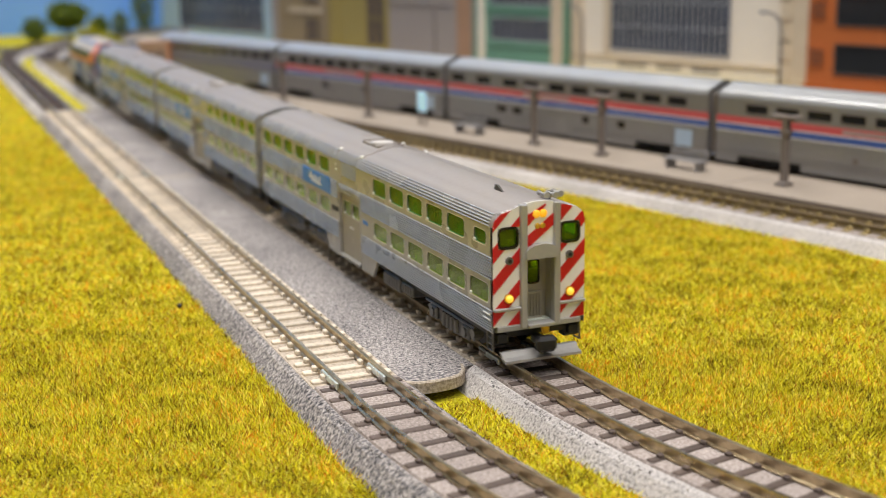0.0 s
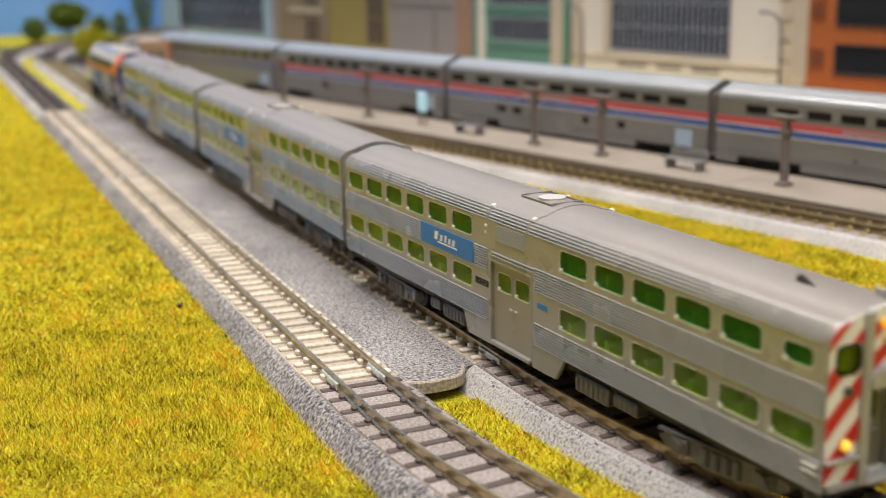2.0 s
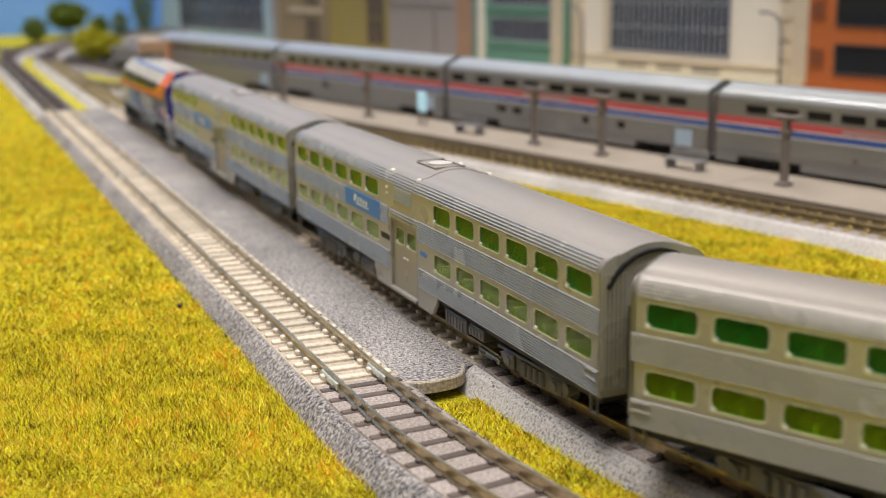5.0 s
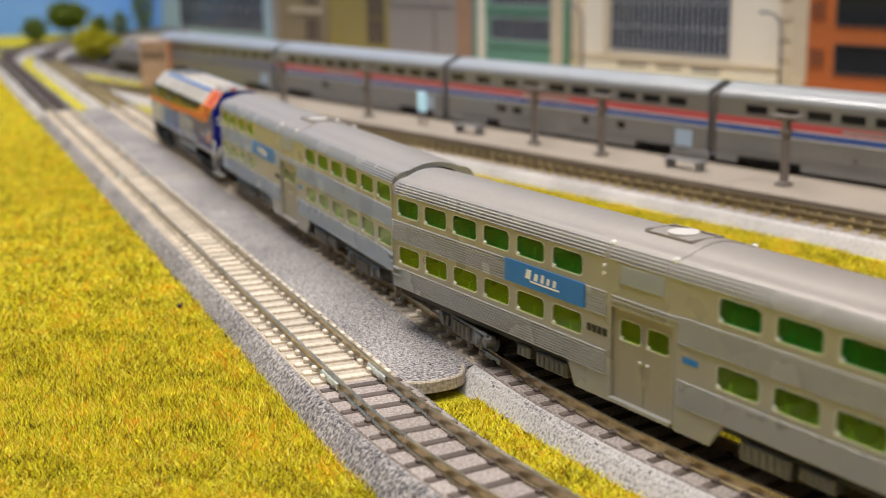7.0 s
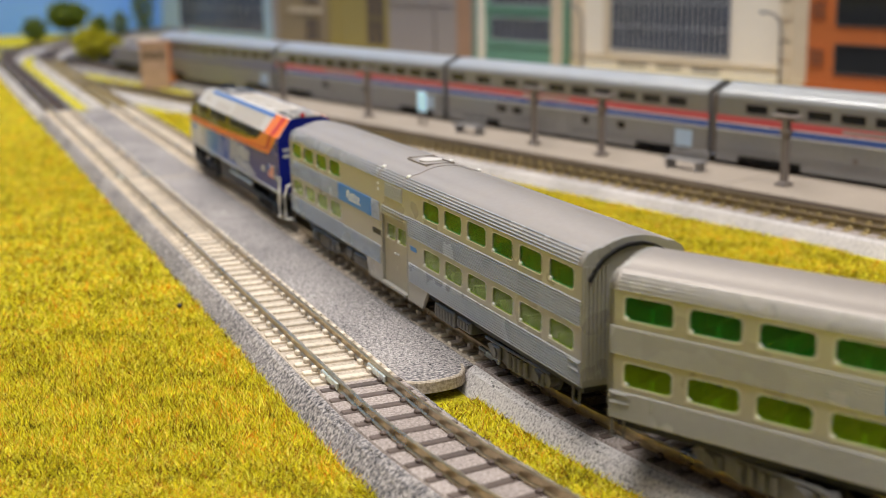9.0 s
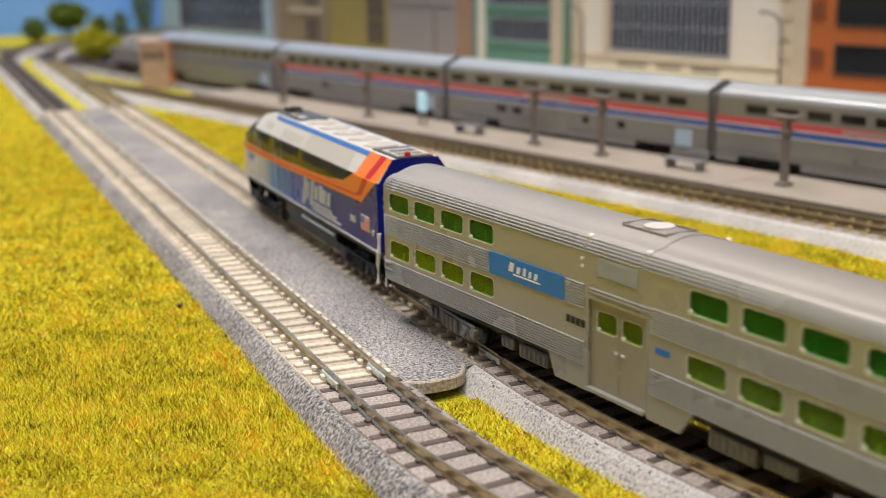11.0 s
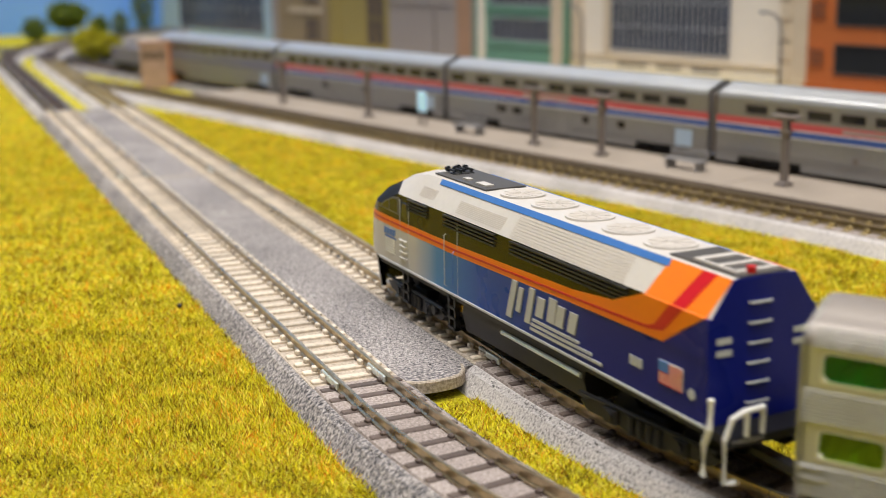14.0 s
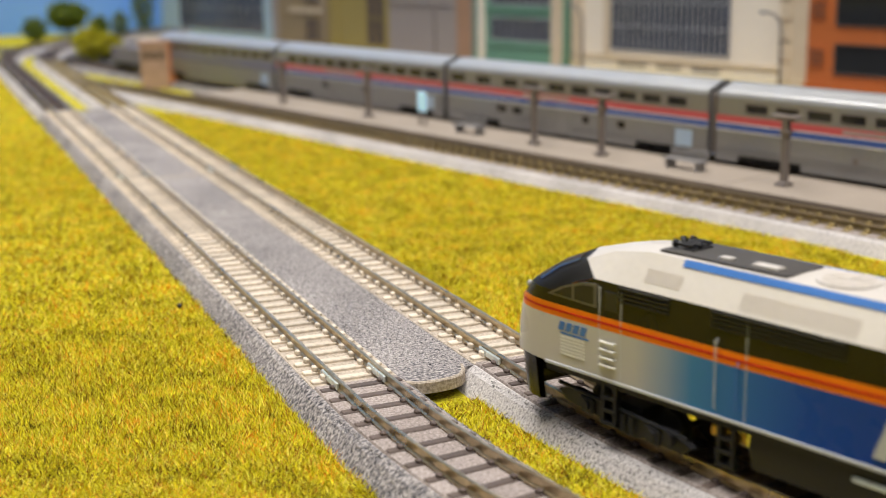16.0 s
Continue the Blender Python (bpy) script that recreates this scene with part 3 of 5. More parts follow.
                    for k in range(len(vo)):
                        bf.faces.new((vo[k], vo[(k + 1) % len(vo)], vi[(k + 1) % len(vo)], vi[k]))
                disc_y(bf, -w / 2 + 0.35, -hg / 2 + 0.3, -0.45, 0.1, 0.36, 8)
                glass_cache[(w, hg, up)] = (to_mesh("window", bm, M_GLASS_UP if up else M_GLASS), to_mesh("window_glint_bead", bf, M_FRAME))
            g, fr = glass_cache[(w, hg, up)]
            y = e * (HALF_W - 0.4) if h not in doors else e * (HALF_W - 0.95)
            flip = 0 if e < 0 else 180
            win = share("window", g, car, pose((h[0] + h[1]) / 2 * MM, y * MM, (h[2] + h[3]) / 2 * MM, 0, 0, flip))
            win.visible_shadow = False
            share("window_frame", fr, win, pose(0, -0.15 * MM, 0))
    # roof with a flat equipment hatch
    bm = bmesh.new()
    prism(bm, roof_profile() + [(-HALF_W + 0.7, Z_EAVE), (HALF_W - 0.7, Z_EAVE)], "x", -L, LF)
    part("roof", bm, M_ROOF, car, "matt warm grey arched roof", smooth=True)
    bm = bmesh.new()
    prism(bm, roof_profile(0.14)[3:-3], "x", -11.0, 5.0)
    for e in (-1, 1):
        box(bm, -8.5, 2.5, e * 3.3 - 0.12, e * 3.3 + 0.12, 30.6, 31.4)
    for x in (-8.5, 2.5):
        box(bm, x - 0.12, x + 0.12, -3.3, 3.3, 30.6, 31.55)
    part("roof_hatch", bm, M_ROOF, car, "flat roof equipment cover", smooth=True)
    part("roof_fan", disc_z(bmesh.new(), -3.0, 0.0, 31.2, 31.62, 2.6, 28), M_CREAM, car, "pale round fan cover", smooth=True)
    for e in (-1, 1):
        for x in (-10.6, 4.6):
            part("lifting_lug", boxes((x - 0.4, x + 0.4, e * 8.2 - 0.6, e * 8.2 + 0.6, 28.9, 29.9), bev=0.3), M_FRAME, car, "small bright lifting lug")
    # ends
    for x, out in ((-L, -1), (L, 1)):
        if cab and out > 0:
            continue
        end = [(y, z) for y, z in roof_profile()] + [(-HALF_W, Z_SILL), (HALF_W, Z_SILL)]
        part("end_wall", prism(bmesh.new(), end, "x", x - out * 0.9, x + out * 0.05), M_SILVER, car, "ribbed grey end wall")
        bm = bmesh.new()
        for k in range(6):
            for e in (-1, 1):
                y = e * (5.2 + 0.75 * k)
                box(bm, *sorted((x, x + out * 0.35)), y - 0.2, y + 0.2, 8.0, 27.0)
        part("end_ribs", bm, M_SILVER, car)
        bm = bmesh.new()
        box(bm, *sorted((x, x + out * 1.9)), -4.6, 4.6, 6.5, 8.0)
        for e in (-1, 1):
            box(bm, *sorted((x, x + out * 1.9)), e * 4.1 - 0.5, e * 4.1 + 0.5, 8.0, 21.5)
        box(bm, *sorted((x, x + out * 1.9)), -4.6, 4.6, 20.5, 21.5)
        part("diaphragm", bm, M_UNDER, car, "dark gangway diaphragm")
        part("end_door", boxes((*sorted((x, x + out * 0.2)), -3.2, 3.2, 8.0, 20.5)), M_TAN, car, "tan gangway door")
        bm = bmesh.new()
        for k in range(9):
            a0 = radians(25 + 130 * k / 9)
            a1 = radians(25 + 130 * (k + 1) / 9)
            for r0, r1 in ((9.2, 9.75),):
                prism(bm, [(r0 * math.cos(a0), 20.6 + r0 * math.sin(a0)), (r1 * math.cos(a0), 20.6 + r1 * math.sin(a0)), (r1 * math.cos(a1), 20.6 + r1 * math.sin(a1)), (r0 * math.cos(a1), 20.6 + r0 * math.sin(a1))], "x", *sorted((x, x + out * 0.7)))
        part("end_rim", bm, M_UNDER, car)
        for e in (-1, 1):
            loop = [(x - out * 0.5, e * 9.95, 10.9), (x - out * 3.8, e * 9.95, 10.9), (x - out * 3.8, e * 9.95, 9.5), (x - out * 0.5, e * 9.95, 9.5), (x - out * 0.5, e * 9.95, 10.9)]
            part("grab_iron", tube(bmesh.new(), loop, 0.14, 6), M_RIB, car, "small silver grab iron loop")
            step = [(x - out * 0.7, e * 9.5, 6.9), (x - out * 0.7, e * 9.5, 3.8), (x - out * 2.8, e * 9.5, 3.8), (x - out * 2.8, e * 9.5, 6.9)]
            part("corner_step", tube(bmesh.new(), step, 0.24, 6), M_TRUCK, car, "grey corner step iron")
        bm = bmesh.new()
        box(bm, *sorted((x - out * 1, x + out * 2.2)), -0.9, 0.9, 3.4, 5.0, 0.2)
        part("coupler", bm, M_UNDER, car, "black knuckle coupler")
    # interior
    bm = bmesh.new()
    box(bm, -L + 1, LF - 1, -9.0, 9.0, 7.4, 8.2)
    for e in (-1, 1):
        box(bm, -L + 1, LF - 1, *sorted((e * 3.0, e * 9.0)), 18.6, 19.3)
    box(bm, -10.5, -9.8, -9, 9, 8.2, 27)
    box(bm, 6.5, 7.2, -9, 9, 8.2, 27)
    part("interior_floor", bm, M_INTERIOR, car, "pale green interior decks")
    bm = bmesh.new()
    for x0 in [-76 + 5.45 * k for k in range(12)] + [17 + 5.6 * k for k in range(11)]:
        for e in (-1, 1):
            for zb in (8.2, 19.3):
                y0, y1 = sorted((e * 3.6, e * 8.6))
                box(bm, x0, x0 + 2.6, y0, y1, zb, zb + 2.6)
                box(bm, x0, x0 + 0.7, y0, y1, zb + 2.6, zb + 5.4)
    part("seats", bm, M_SEAT, car, "rows of green moulded seats")
    # underframe
    bm = bmesh.new()
    box(bm, -L + 1, LF - 1, -8.6, 8.6, 5.4, 7.0)
    part("underframe", bm, M_UNDER, car, "black underframe")
    for x0, x1, z0 in ((20.0, 30.0, 2.4), (-31.0, -22.0, 2.8), (31.5, 38.0, 3.2), (-37.0, -33.0, 3.3)):
        bm = bmesh.new()
        box(bm, x0, x1, -9.2, 9.2, z0, 5.6, 0.25)
        for k in range(int((x1 - x0) / 1.5)):
            for e in (-1, 1):
                box(bm, x0 + 0.5 + 1.5 * k, x0 + 1.2 + 1.5 * k, *sorted((e * 9.1, e * 9.4)), z0 + 0.5, 5.2)
        part("equipment_box", bm, M_TRUCK, car, "grey louvred underfloor box")
    trucks = [bogie(car, -56.5), bogie(car, 56.5)]
    if cab:
        cab_front(car, LF)
    return car, trucks


def cab_front(car, L):
    """Striped cab end: two side panels with a recessed door bay between two posts."""
    x = L

    def clip_band(y0, y1, z0, z1):
        """Polygon of the end outline between two y and above z0."""
        def top(y):
            pts = sorted(roof_profile())
            for (a, za), (b, zb) in zip(pts, pts[1:]):
                if a <= y <= b and b > a:
                    return za + (zb - za) * (y - a) / (b - a)
            return Z_EAVE
        ys = [y0 + (y1 - y0) * k / 10 for k in range(11)]
        return [(y, min(top(y), z1)) for y in ys][::-1] + [(y0, z0), (y1, z0)]

    # white base panels, with the window openings through them
    WZ0, WZ1, FOOT = 22.9, 26.7, 8.0
    for e in (-1, 1):
        lo, hi = sorted((e * 3.6, e * 9.6))
        wy0, wy1 = sorted((e * 4.5, e * 8.4))
        for band in (clip_band(lo, hi, WZ1, 40), [(lo, FOOT), (hi, FOOT), (hi, WZ0), (lo, WZ0)],
                     [(lo, WZ0), (wy0, WZ0), (wy0, WZ1), (lo, WZ1)], [(wy1, WZ0), (hi, WZ0), (hi, WZ1), (wy1, WZ1)]):
            part("front_panel", prism(bmesh.new(), band, "x", x - 0.9, x + 0.05), M_WHITE, car, "white cab end panel")
        part("cab_window", prism(bmesh.new(), rounded(wy0 + 0.02, wy1 - 0.02, WZ0 + 0.02, WZ1 - 0.02, 0.8), "x", x - 0.6, x - 0.25), M_GLASS, car)
        bm = bmesh.new()
        o, i = rounded(wy0 - 0.2, wy1 + 0.2, WZ0 - 0.2, WZ1 + 0.2, 1.1), rounded(wy0 + 0.2, wy1 - 0.2, WZ0 + 0.25, WZ1 - 0.25, 0.8)
        for k in range(len(o)):
            k2 = (k + 1) % len(o)
            prism(bm, [o[k], o[k2], i[k2], i[k]], "x", x - 0.3, x + 0.22)
        part("cab_window_gasket", bm, M_BLACK, car, "dark window gasket")
        # red diagonal stripes, clipped to the panel
        for z0 in (2.2, 8.2, 14.2, 20.2, 26.2):
            quad = [(lo, z0), (hi, z0 + 6.2), (hi, z0 + 9.1), (lo, z0 + 2.9)]
            bm = bmesh.new()
            prism(bm, quad, "x", x + 0.0, x + 0.16)

            def cut(co, no):
                g = bm.verts[:] + bm.edges[:] + bm.faces[:]
                res = bmesh.ops.bisect_plane(bm, geom=g, plane_co=co, plane_no=no, clear_outer=True)
                ed = [q for q in res["geom_cut"] if isinstance(q, bmesh.types.BMEdge)]
                if ed:
                    bmesh.ops.holes_fill(bm, edges=ed)
            cut((0, 0, FOOT + 0.1), (0, 0, -1))
            for a in (15, 45, 75):
                y = e * (HALF_W - 3.6 + 3.5 * math.cos(radians(a)))
                cut((0, y, Z_EAVE + 2.8 * math.sin(radians(a))), (0, e * math.cos(radians(a)), math.sin(radians(a))))
            cut((0, 0, 30.4), (0, 0, 1))
            if not bm.verts[:]:
                bm.free()
                continue
            # leave the window clear: keep what lies below, above and on the outer side of it
            for limits in ((((0, 0, WZ0 - 0.1), (0, 0, 1)),), (((0, 0, WZ1 + 0.1), (0, 0, -1)),),
                           (((0, 0, WZ0 - 0.1), (0, 0, -1)), ((0, 0, WZ1 + 0.1), (0, 0, 1)), ((0, e * 8.5, 0), (0, -e, 0)))):
                b2 = bm.copy()
                for co, no in limits:
                    g = b2.verts[:] + b2.edges[:] + b2.faces[:]
                    res = bmesh.ops.bisect_plane(b2, geom=g, plane_co=co, plane_no=no, clear_outer=True)
                    ed = [q for q in res["geom_cut"] if isinstance(q, bmesh.types.BMEdge)]
                    if ed:
                        bmesh.ops.holes_fill(b2, edges=ed)
                if len(b2.faces) > 3:
                    part("warning_stripe", b2, M_RED, car, "red diagonal warning stripe")
                else:
                    b2.free()
            bm.free()
    # posts, door bay, arched header
    for e in (-1, 1):
        part("collision_post", boxes((x - 0.9, x + 1.0, e * 3.45 - 0.65, e * 3.45 + 0.65, 7.2, 30.9), bev=0.2), M_GREY, car, "grey vertical post beside the door bay")
    arch = [(3.3, 20.6), (3.3, 21.9)] + [(3.3 * math.cos(radians(a)), 21.9 + 1.4 * math.sin(radians(a))) for a in range(20, 161, 20)] + [(-3.3, 21.9), (-3.3, 20.6)]
    part("door_header", prism(bmesh.new(), arch, "x", x - 1.6, x + 1.5), M_GREY, car, "grey arched hood over the door bay")
    part("header_panel", prism(bmesh.new(), clip_band(-2.85, 2.85, 22.0, 40), "x", x - 0.9, x + 0.25), M_WHITE, car, "white head panel with red stripes")
    for y0, z0, y1, z1 in ((-2.8, 22.4, 2.8, 26.5), (-2.8, 26.4, 1.2, 30.3)):
        quad = [(y0, z0), (y1, z1), (y1, min(z1 + 2.3, 30.7)), (y0, z0 + 2.3)]
        part("warning_stripe", prism(bmesh.new(), quad, "x", x + 0.2, x + 0.36), M_RED, car, "red diagonal warning stripe")
    DOOR = x - 2.6
    for e in (-1, 1):
        part("bay_side", boxes((DOOR, x - 0.9, e * 2.95 - 0.15, e * 2.95 + 0.15, 7.9, 20.6)), M_GREY, car, "grey side of the recessed bay")
    part("bay_floor", boxes((DOOR - 0.4, x + 1.3, -2.8, 2.8, 7.2, 8.0), bev=0.15), M_GREY, car, "grey bay threshold")
    bm = bmesh.new()
    pierced(bm, -2.8, 2.8, 8.0, 20.8, [(-1.15, 1.15, 15.0, 19.4)], DOOR, DOOR - 0.4, 0.6)
    bmesh.ops.transform(bm, matrix=Matrix(((0, 1, 0, 0), (1, 0, 0, 0), (0, 0, 1, 0), (0, 0, 0, 1))), verts=bm.verts)
    part("end_door", bm, M_TAN, car, "tan vestibule door")
    part("door_window", boxes((DOOR - 0.3, DOOR - 0.1, -1.15, 1.15, 15.0, 19.4)), M_GLASS, car)
    bm = bmesh.new()
    for k in range(len(rounded(0, 1, 0, 1, 0.2))):
        o, i = rounded(-1.35, 1.35, 14.8, 19.6, 0.7), rounded(-1.05, 1.05, 15.1, 19.3, 0.5)
        k2 = (k + 1) % len(o)
        prism(bm, [o[k], o[k2], i[k2], i[k]], "x", DOOR - 0.1, DOOR + 0.15)
    part("door_window_gasket", bm, M_BLACK, car, "dark window gasket")
    bm = bmesh.new()
    for y in [-1.9 + 0.62 * k for k in range(6)]:
        box(bm, DOOR + 0.3, DOOR + 0.6, y, y + 0.25, 8.4, 13.0)
    box(bm, DOOR + 0.2, DOOR + 0.7, -2.2, 1.7, 13.0, 13.4)
    box(bm, DOOR + 0.2, DOOR + 0.7, -2.2, 1.7, 8.1, 8.5)
    part("vestibule_gate", bm, M_TAN, car, "tan barred gate")
    for e in (-1, 1):
        part("ledge", boxes((x, x + 0.8, *sorted((e * 4.1, e * 9.6)), 11.0, 11.6), bev=0.15), M_GREY, car, "grey ledge below the headlight")
        hb = bmesh.new()
        disc_x(hb, e * 6.4, 13.3, x, x + 0.45, 0.95, 18)
        part("headlight_rim", hb, M_BRASS, car, smooth=True)
        hb = bmesh.new()
        bmesh.ops.create_uvsphere(hb, u_segments=16, v_segments=8, radius=0.75, matrix=Matrix.Translation((x + 0.4, e * 6.4, 13.3)))
        part("headlight", hb, M_LAMP, car, "lit warm yellow headlight", smooth=True)
        hb = bmesh.new()
        disc_x(hb, e * 6.3, 20.5, x, x + 0.5, 0.75, 14)
        part("marker_lamp", hb, M_TRUCK, car, "small grey marker lamp")
        hb = bmesh.new()
        disc_x(hb, e * 6.3, 20.5, x + 0.4, x + 0.62, 0.4, 10)
        part("marker_lens", hb, M_UNDER, car, "dark lens")
        hb = bmesh.new()
        box(hb, x - 3.4, x - 1.0, *sorted((e * 5.8, e * 9.2)), 4.0, 6.9, 0.3)
        box(hb, x - 1.2, x - 0.2, *sorted((e * 6.4, e * 8.6)), 4.6, 6.4, 0.2)
        part("corner_box", hb, M_UNDER, car, "dark corner step box")
        hb = bmesh.new()
        tube(hb, [(x - 1.0, e * 9.2, 7.6), (x - 1.0, e * 9.2, 3.2), (x - 3.2, e * 9.2, 3.2), (x - 3.2, e * 9.2, 7.6)], 0.28, 6)
        for z in (4.4, 5.6):
            tube(hb, [(x - 1.0, e * 9.2, z), (x - 3.2, e * 9.2, z)], 0.2, 6)
        part("step_iron", hb, M_TRUCK, car, "grey corner step iron")
        hb = bmesh.new()
        for z in (9.4, 10.4):
            tube(hb, [(x - 0.8, e * 9.85, z), (x - 3.6, e * 9.85, z)], 0.2, 6)
        part("grab_iron", hb, M_FRAME, car, "pale corner grab iron")
    for y, z, r, m_ in ((-0.75, 28.9, 0.8, M_AMBER), (0.65, 28.9, 0.8, M_AMBER), (-0.55, 26.6, 0.55, M_BRASS), (0.55, 26.6, 0.55, M_BRASS)):
        hb = bmesh.new()
        bmesh.ops.create_uvsphere(hb, u_segments=14, v_segments=8, radius=r, matrix=Matrix.Translation((x + 0.35, y, z)) @ Matrix.Diagonal((0.5, 1, 1, 1)))
        part("head_lamp", hb, m_, car, "amber twin head lamp", smooth=True)
    bm = bmesh.new()
    disc_z(bm, x - 2.4, 3.4, 29.8, 31.9, 0.3, 8)
    box(bm, x - 2.8, x - 2.0, 1.6, 5.4, 31.4, 31.8)
    for y, dx in ((1.9, 0.0), (3.4, 0.6), (5.0, -0.4)):
        disc_x(bm, y, 32.0, x - 3.6 + dx, x - 0.9 + dx, 0.28, 10)
        disc_x(bm, y, 32.0, x - 1.0 + dx, x - 0.5 + dx, 0.62, 10)
        disc_x(bm, y, 32.0, x - 3.9 + dx, x - 3.5 + dx, 0.5, 10)
    part("horn", bm, M_GREY, car, "small grey roof horn cluster")
    part("roof_antenna", prism(bmesh.new(), [(x - 15, 31.0), (x - 11, 31.0), (x - 13.6, 32.2), (x - 14.6, 32.2)], "y", -2.1, -1.7), M_ROOFDARK, car, "small dark antenna fin")
    part("pilot", prism(bmesh.new(), [(x - 0.8, 2.9), (x + 0.4, 1.5), (x + 2.2, 1.2), (x + 2.2, 1.7), (x + 0.9, 2.0), (x + 0.1, 2.9)], "y", -8.0, 8.0), M_GREY, car, "pale grey snow pilot")
    bm = bmesh.new()
    box(bm, x - 2, x + 3.0, -0.9, 0.9, 3.6, 5.4, 0.3)
    box(bm, x + 1.6, x + 4.0, -2.1, 2.1, 2.9, 6.0, 0.7)
    part("coupler", bm, M_UNDER, car, "black knuckle coupler")
    part("hose", boxes((x + 0.3, x + 0.9, 0.2, 1.8, 5.6, 7.4), bev=0.2), M_BRASS, car, "yellow coupler lever")
    part("buffer_beam", boxes((x - 1.2, x + 0.3, -8.8, 8.8, 6.9, 8.0), bev=0.15), M_GREY, car, "grey beam under the end panels")


def engine():
    """Streamlined diesel engine: nose towards -x, flat end towards +x, z from the rail top."""
    eng = thing("diesel_locomotive", "blue, orange, black and silver diesel locomotive pushing the train", "locomotive", "gallery train")
    # stations behind the cab, x with the heights of the stripe's two edges and of the lip above the black band
    NOSE = -57.0
    st = [(NOSE, 17.5, 19.6, 21.7), (-49.5, 17.5, 19.6, 25.3), (-44.0, 17.5, 19.6, 25.3), (-20.0, 17.6, 19.8, 25.3), (0.0, 18.1, 20.4, 25.3),
          (25.0, 18.8, 21.2, 25.3), (60.5, 19.4, 22.0, 25.3)]
    roof_st = [(-49.5, (9.1, 25.3), (-54.2, 5.8, 27.2), (-57.0, 27.7)), (-46.0, (9.2, 25.3), (-48.4, 5.6, 29.4), (-49.0, 29.9)),
               (-41.0, (9.2, 25.3), (-41.0, 5.6, 30.5), (-41.0, 30.7)), (60.5, (9.2, 25.3), (60.5, 5.6, 30.6), (60.5, 30.75))]

    def loft(name, rows, m_, label):
        bm = bmesh.new()
        vs = [[bm.verts.new(q) for q in r] for r in rows]
        for r0, r1 in zip(vs, vs[1:]):
            for k in range(len(r0) - 1):
                bm.faces.new((r0[k], r0[k + 1], r1[k + 1], r1[k]))
        part(name, bm, m_, eng, label, smooth=True)

    def round_nose(z, tip, half, e):
        """Half of the nose's outline at one height, from the side round to the middle."""
        out = []
        for k in range(9):
            a = radians(90 * k / 8)
            out.append((NOSE + (tip - NOSE) * math.sin(a) ** 0.8, e * half * math.cos(a) ** 0.55 if k < 8 else 0.0, z))
        return out

    for e in (-1, 1):
        def at(x, z):
            return (x, e * (9.6 - 0.4 * max((z - 20.0) / 5.3, 0)), z)
        loft("lower_side", [[at(x, 9.3), at(x, b)] for x, b, c, l in st], M_GRAD, "side fading from silver to deep blue")
        loft("belt_stripe", [[at(x, b), at(x, c)] for x, b, c, l in st], M_ORANGE, "orange belt stripe")
        loft("upper_side", [[at(x, c), at(x, l)] for x, b, c, l in st], M_BLACK, "black upper side band")
        loft("roof_slope", [[(x, e * a[0], a[1]), (b[0], e * b[1], b[2])] for x, a, b, c in roof_st], M_CREAM, "cream sloping roof side")
        loft("roof", [[(b[0], e * b[1], b[2]), (c[0], 0, c[1])] for x, a, b, c in roof_st], M_CREAM, "cream roof")
        levels = [round_nose(9.3, -71.0, 9.6, e), round_nose(14.0, -70.8, 9.6, e), round_nose(17.5, -70.0, 9.6, e), round_nose(19.6, -69.2, 9.6, e), round_nose(21.7, -67.2, 9.47, e)]
        loft("nose", levels[:3], M_GRAD, "silver rounded nose")
        loft("belt_stripe", levels[2:4], M_ORANGE, "orange stripe round the nose")
        loft("red_line", [round_nose(18.35, -69.85, 9.7, e), round_nose(18.75, -69.7, 9.7, e)], M_RED, "thin red line round the nose")
        loft("nose_band", levels[3:], M_BLACK, "black band below the windscreen")
        top = [Vector((-49.5, e * 9.1, 25.3)).lerp(Vector((-54.2, e * 5.8, 27.2)), k / 3) for k in range(3)] + [Vector((-54.2, e * 5.8, 27.2)).lerp(Vector((-57.0, 0, 27.7)), k / 5) for k in range(6)]
        mid = [Vector(q).lerp(t, 0.55) + Vector((-0.5, e * 0.25, 0.35)) for q, t in zip(levels[4], top)]
        loft("windscreen", [levels[4], mid, top], M_SCREEN, "black raked windscreen surround")
        glass = [[mid[k].lerp(Vector(levels[4][k]), 0.75) + Vector((-0.12, 0, 0.14)), mid[k] + Vector((-0.12, 0, 0.14)), mid[k].lerp(top[k], 0.7) + Vector((-0.12, 0, 0.14))] for k in range(3, 8)]
        loft("windscreen_pane", glass, M_DARKGLASS, "dark glossy windscreen pane")
        part("nose_lamp", disc_x(bmesh.new(), e * 6.2, 20.6, -67.4, -62.0, 0.6, 12), M_GREY, eng, "small bright nose lamp")
    bm = bmesh.new()
    tail = [(9.6, 9.3), (9.6, 20.0), (9.2, 25.3), (5.6, 30.6), (0.0, 30.75)]
    prism(bm, tail + [(-y, z) for y, z in tail[-2::-1]], "x", 60.3, 60.62)
    part("tail_wall", bm, M_NAVY, eng, "flat deep blue end wall")
    bm = bmesh.new()
    box(bm, -60.0, 66.0, -9.3, 9.3, 8.0, 9.3)
    part("frame", bm, M_UNDER, eng, "black frame")
    for e in (-1, 1):
        bm = bmesh.new()
        box(bm, -60.0, 60.6, *sorted((e * 9.5, e * 9.8)), 9.0, 9.55, 0.1)
        part("sill_strip", bm, M_LOGO, eng, "pale grey sill strip")
        bm = bmesh.new()
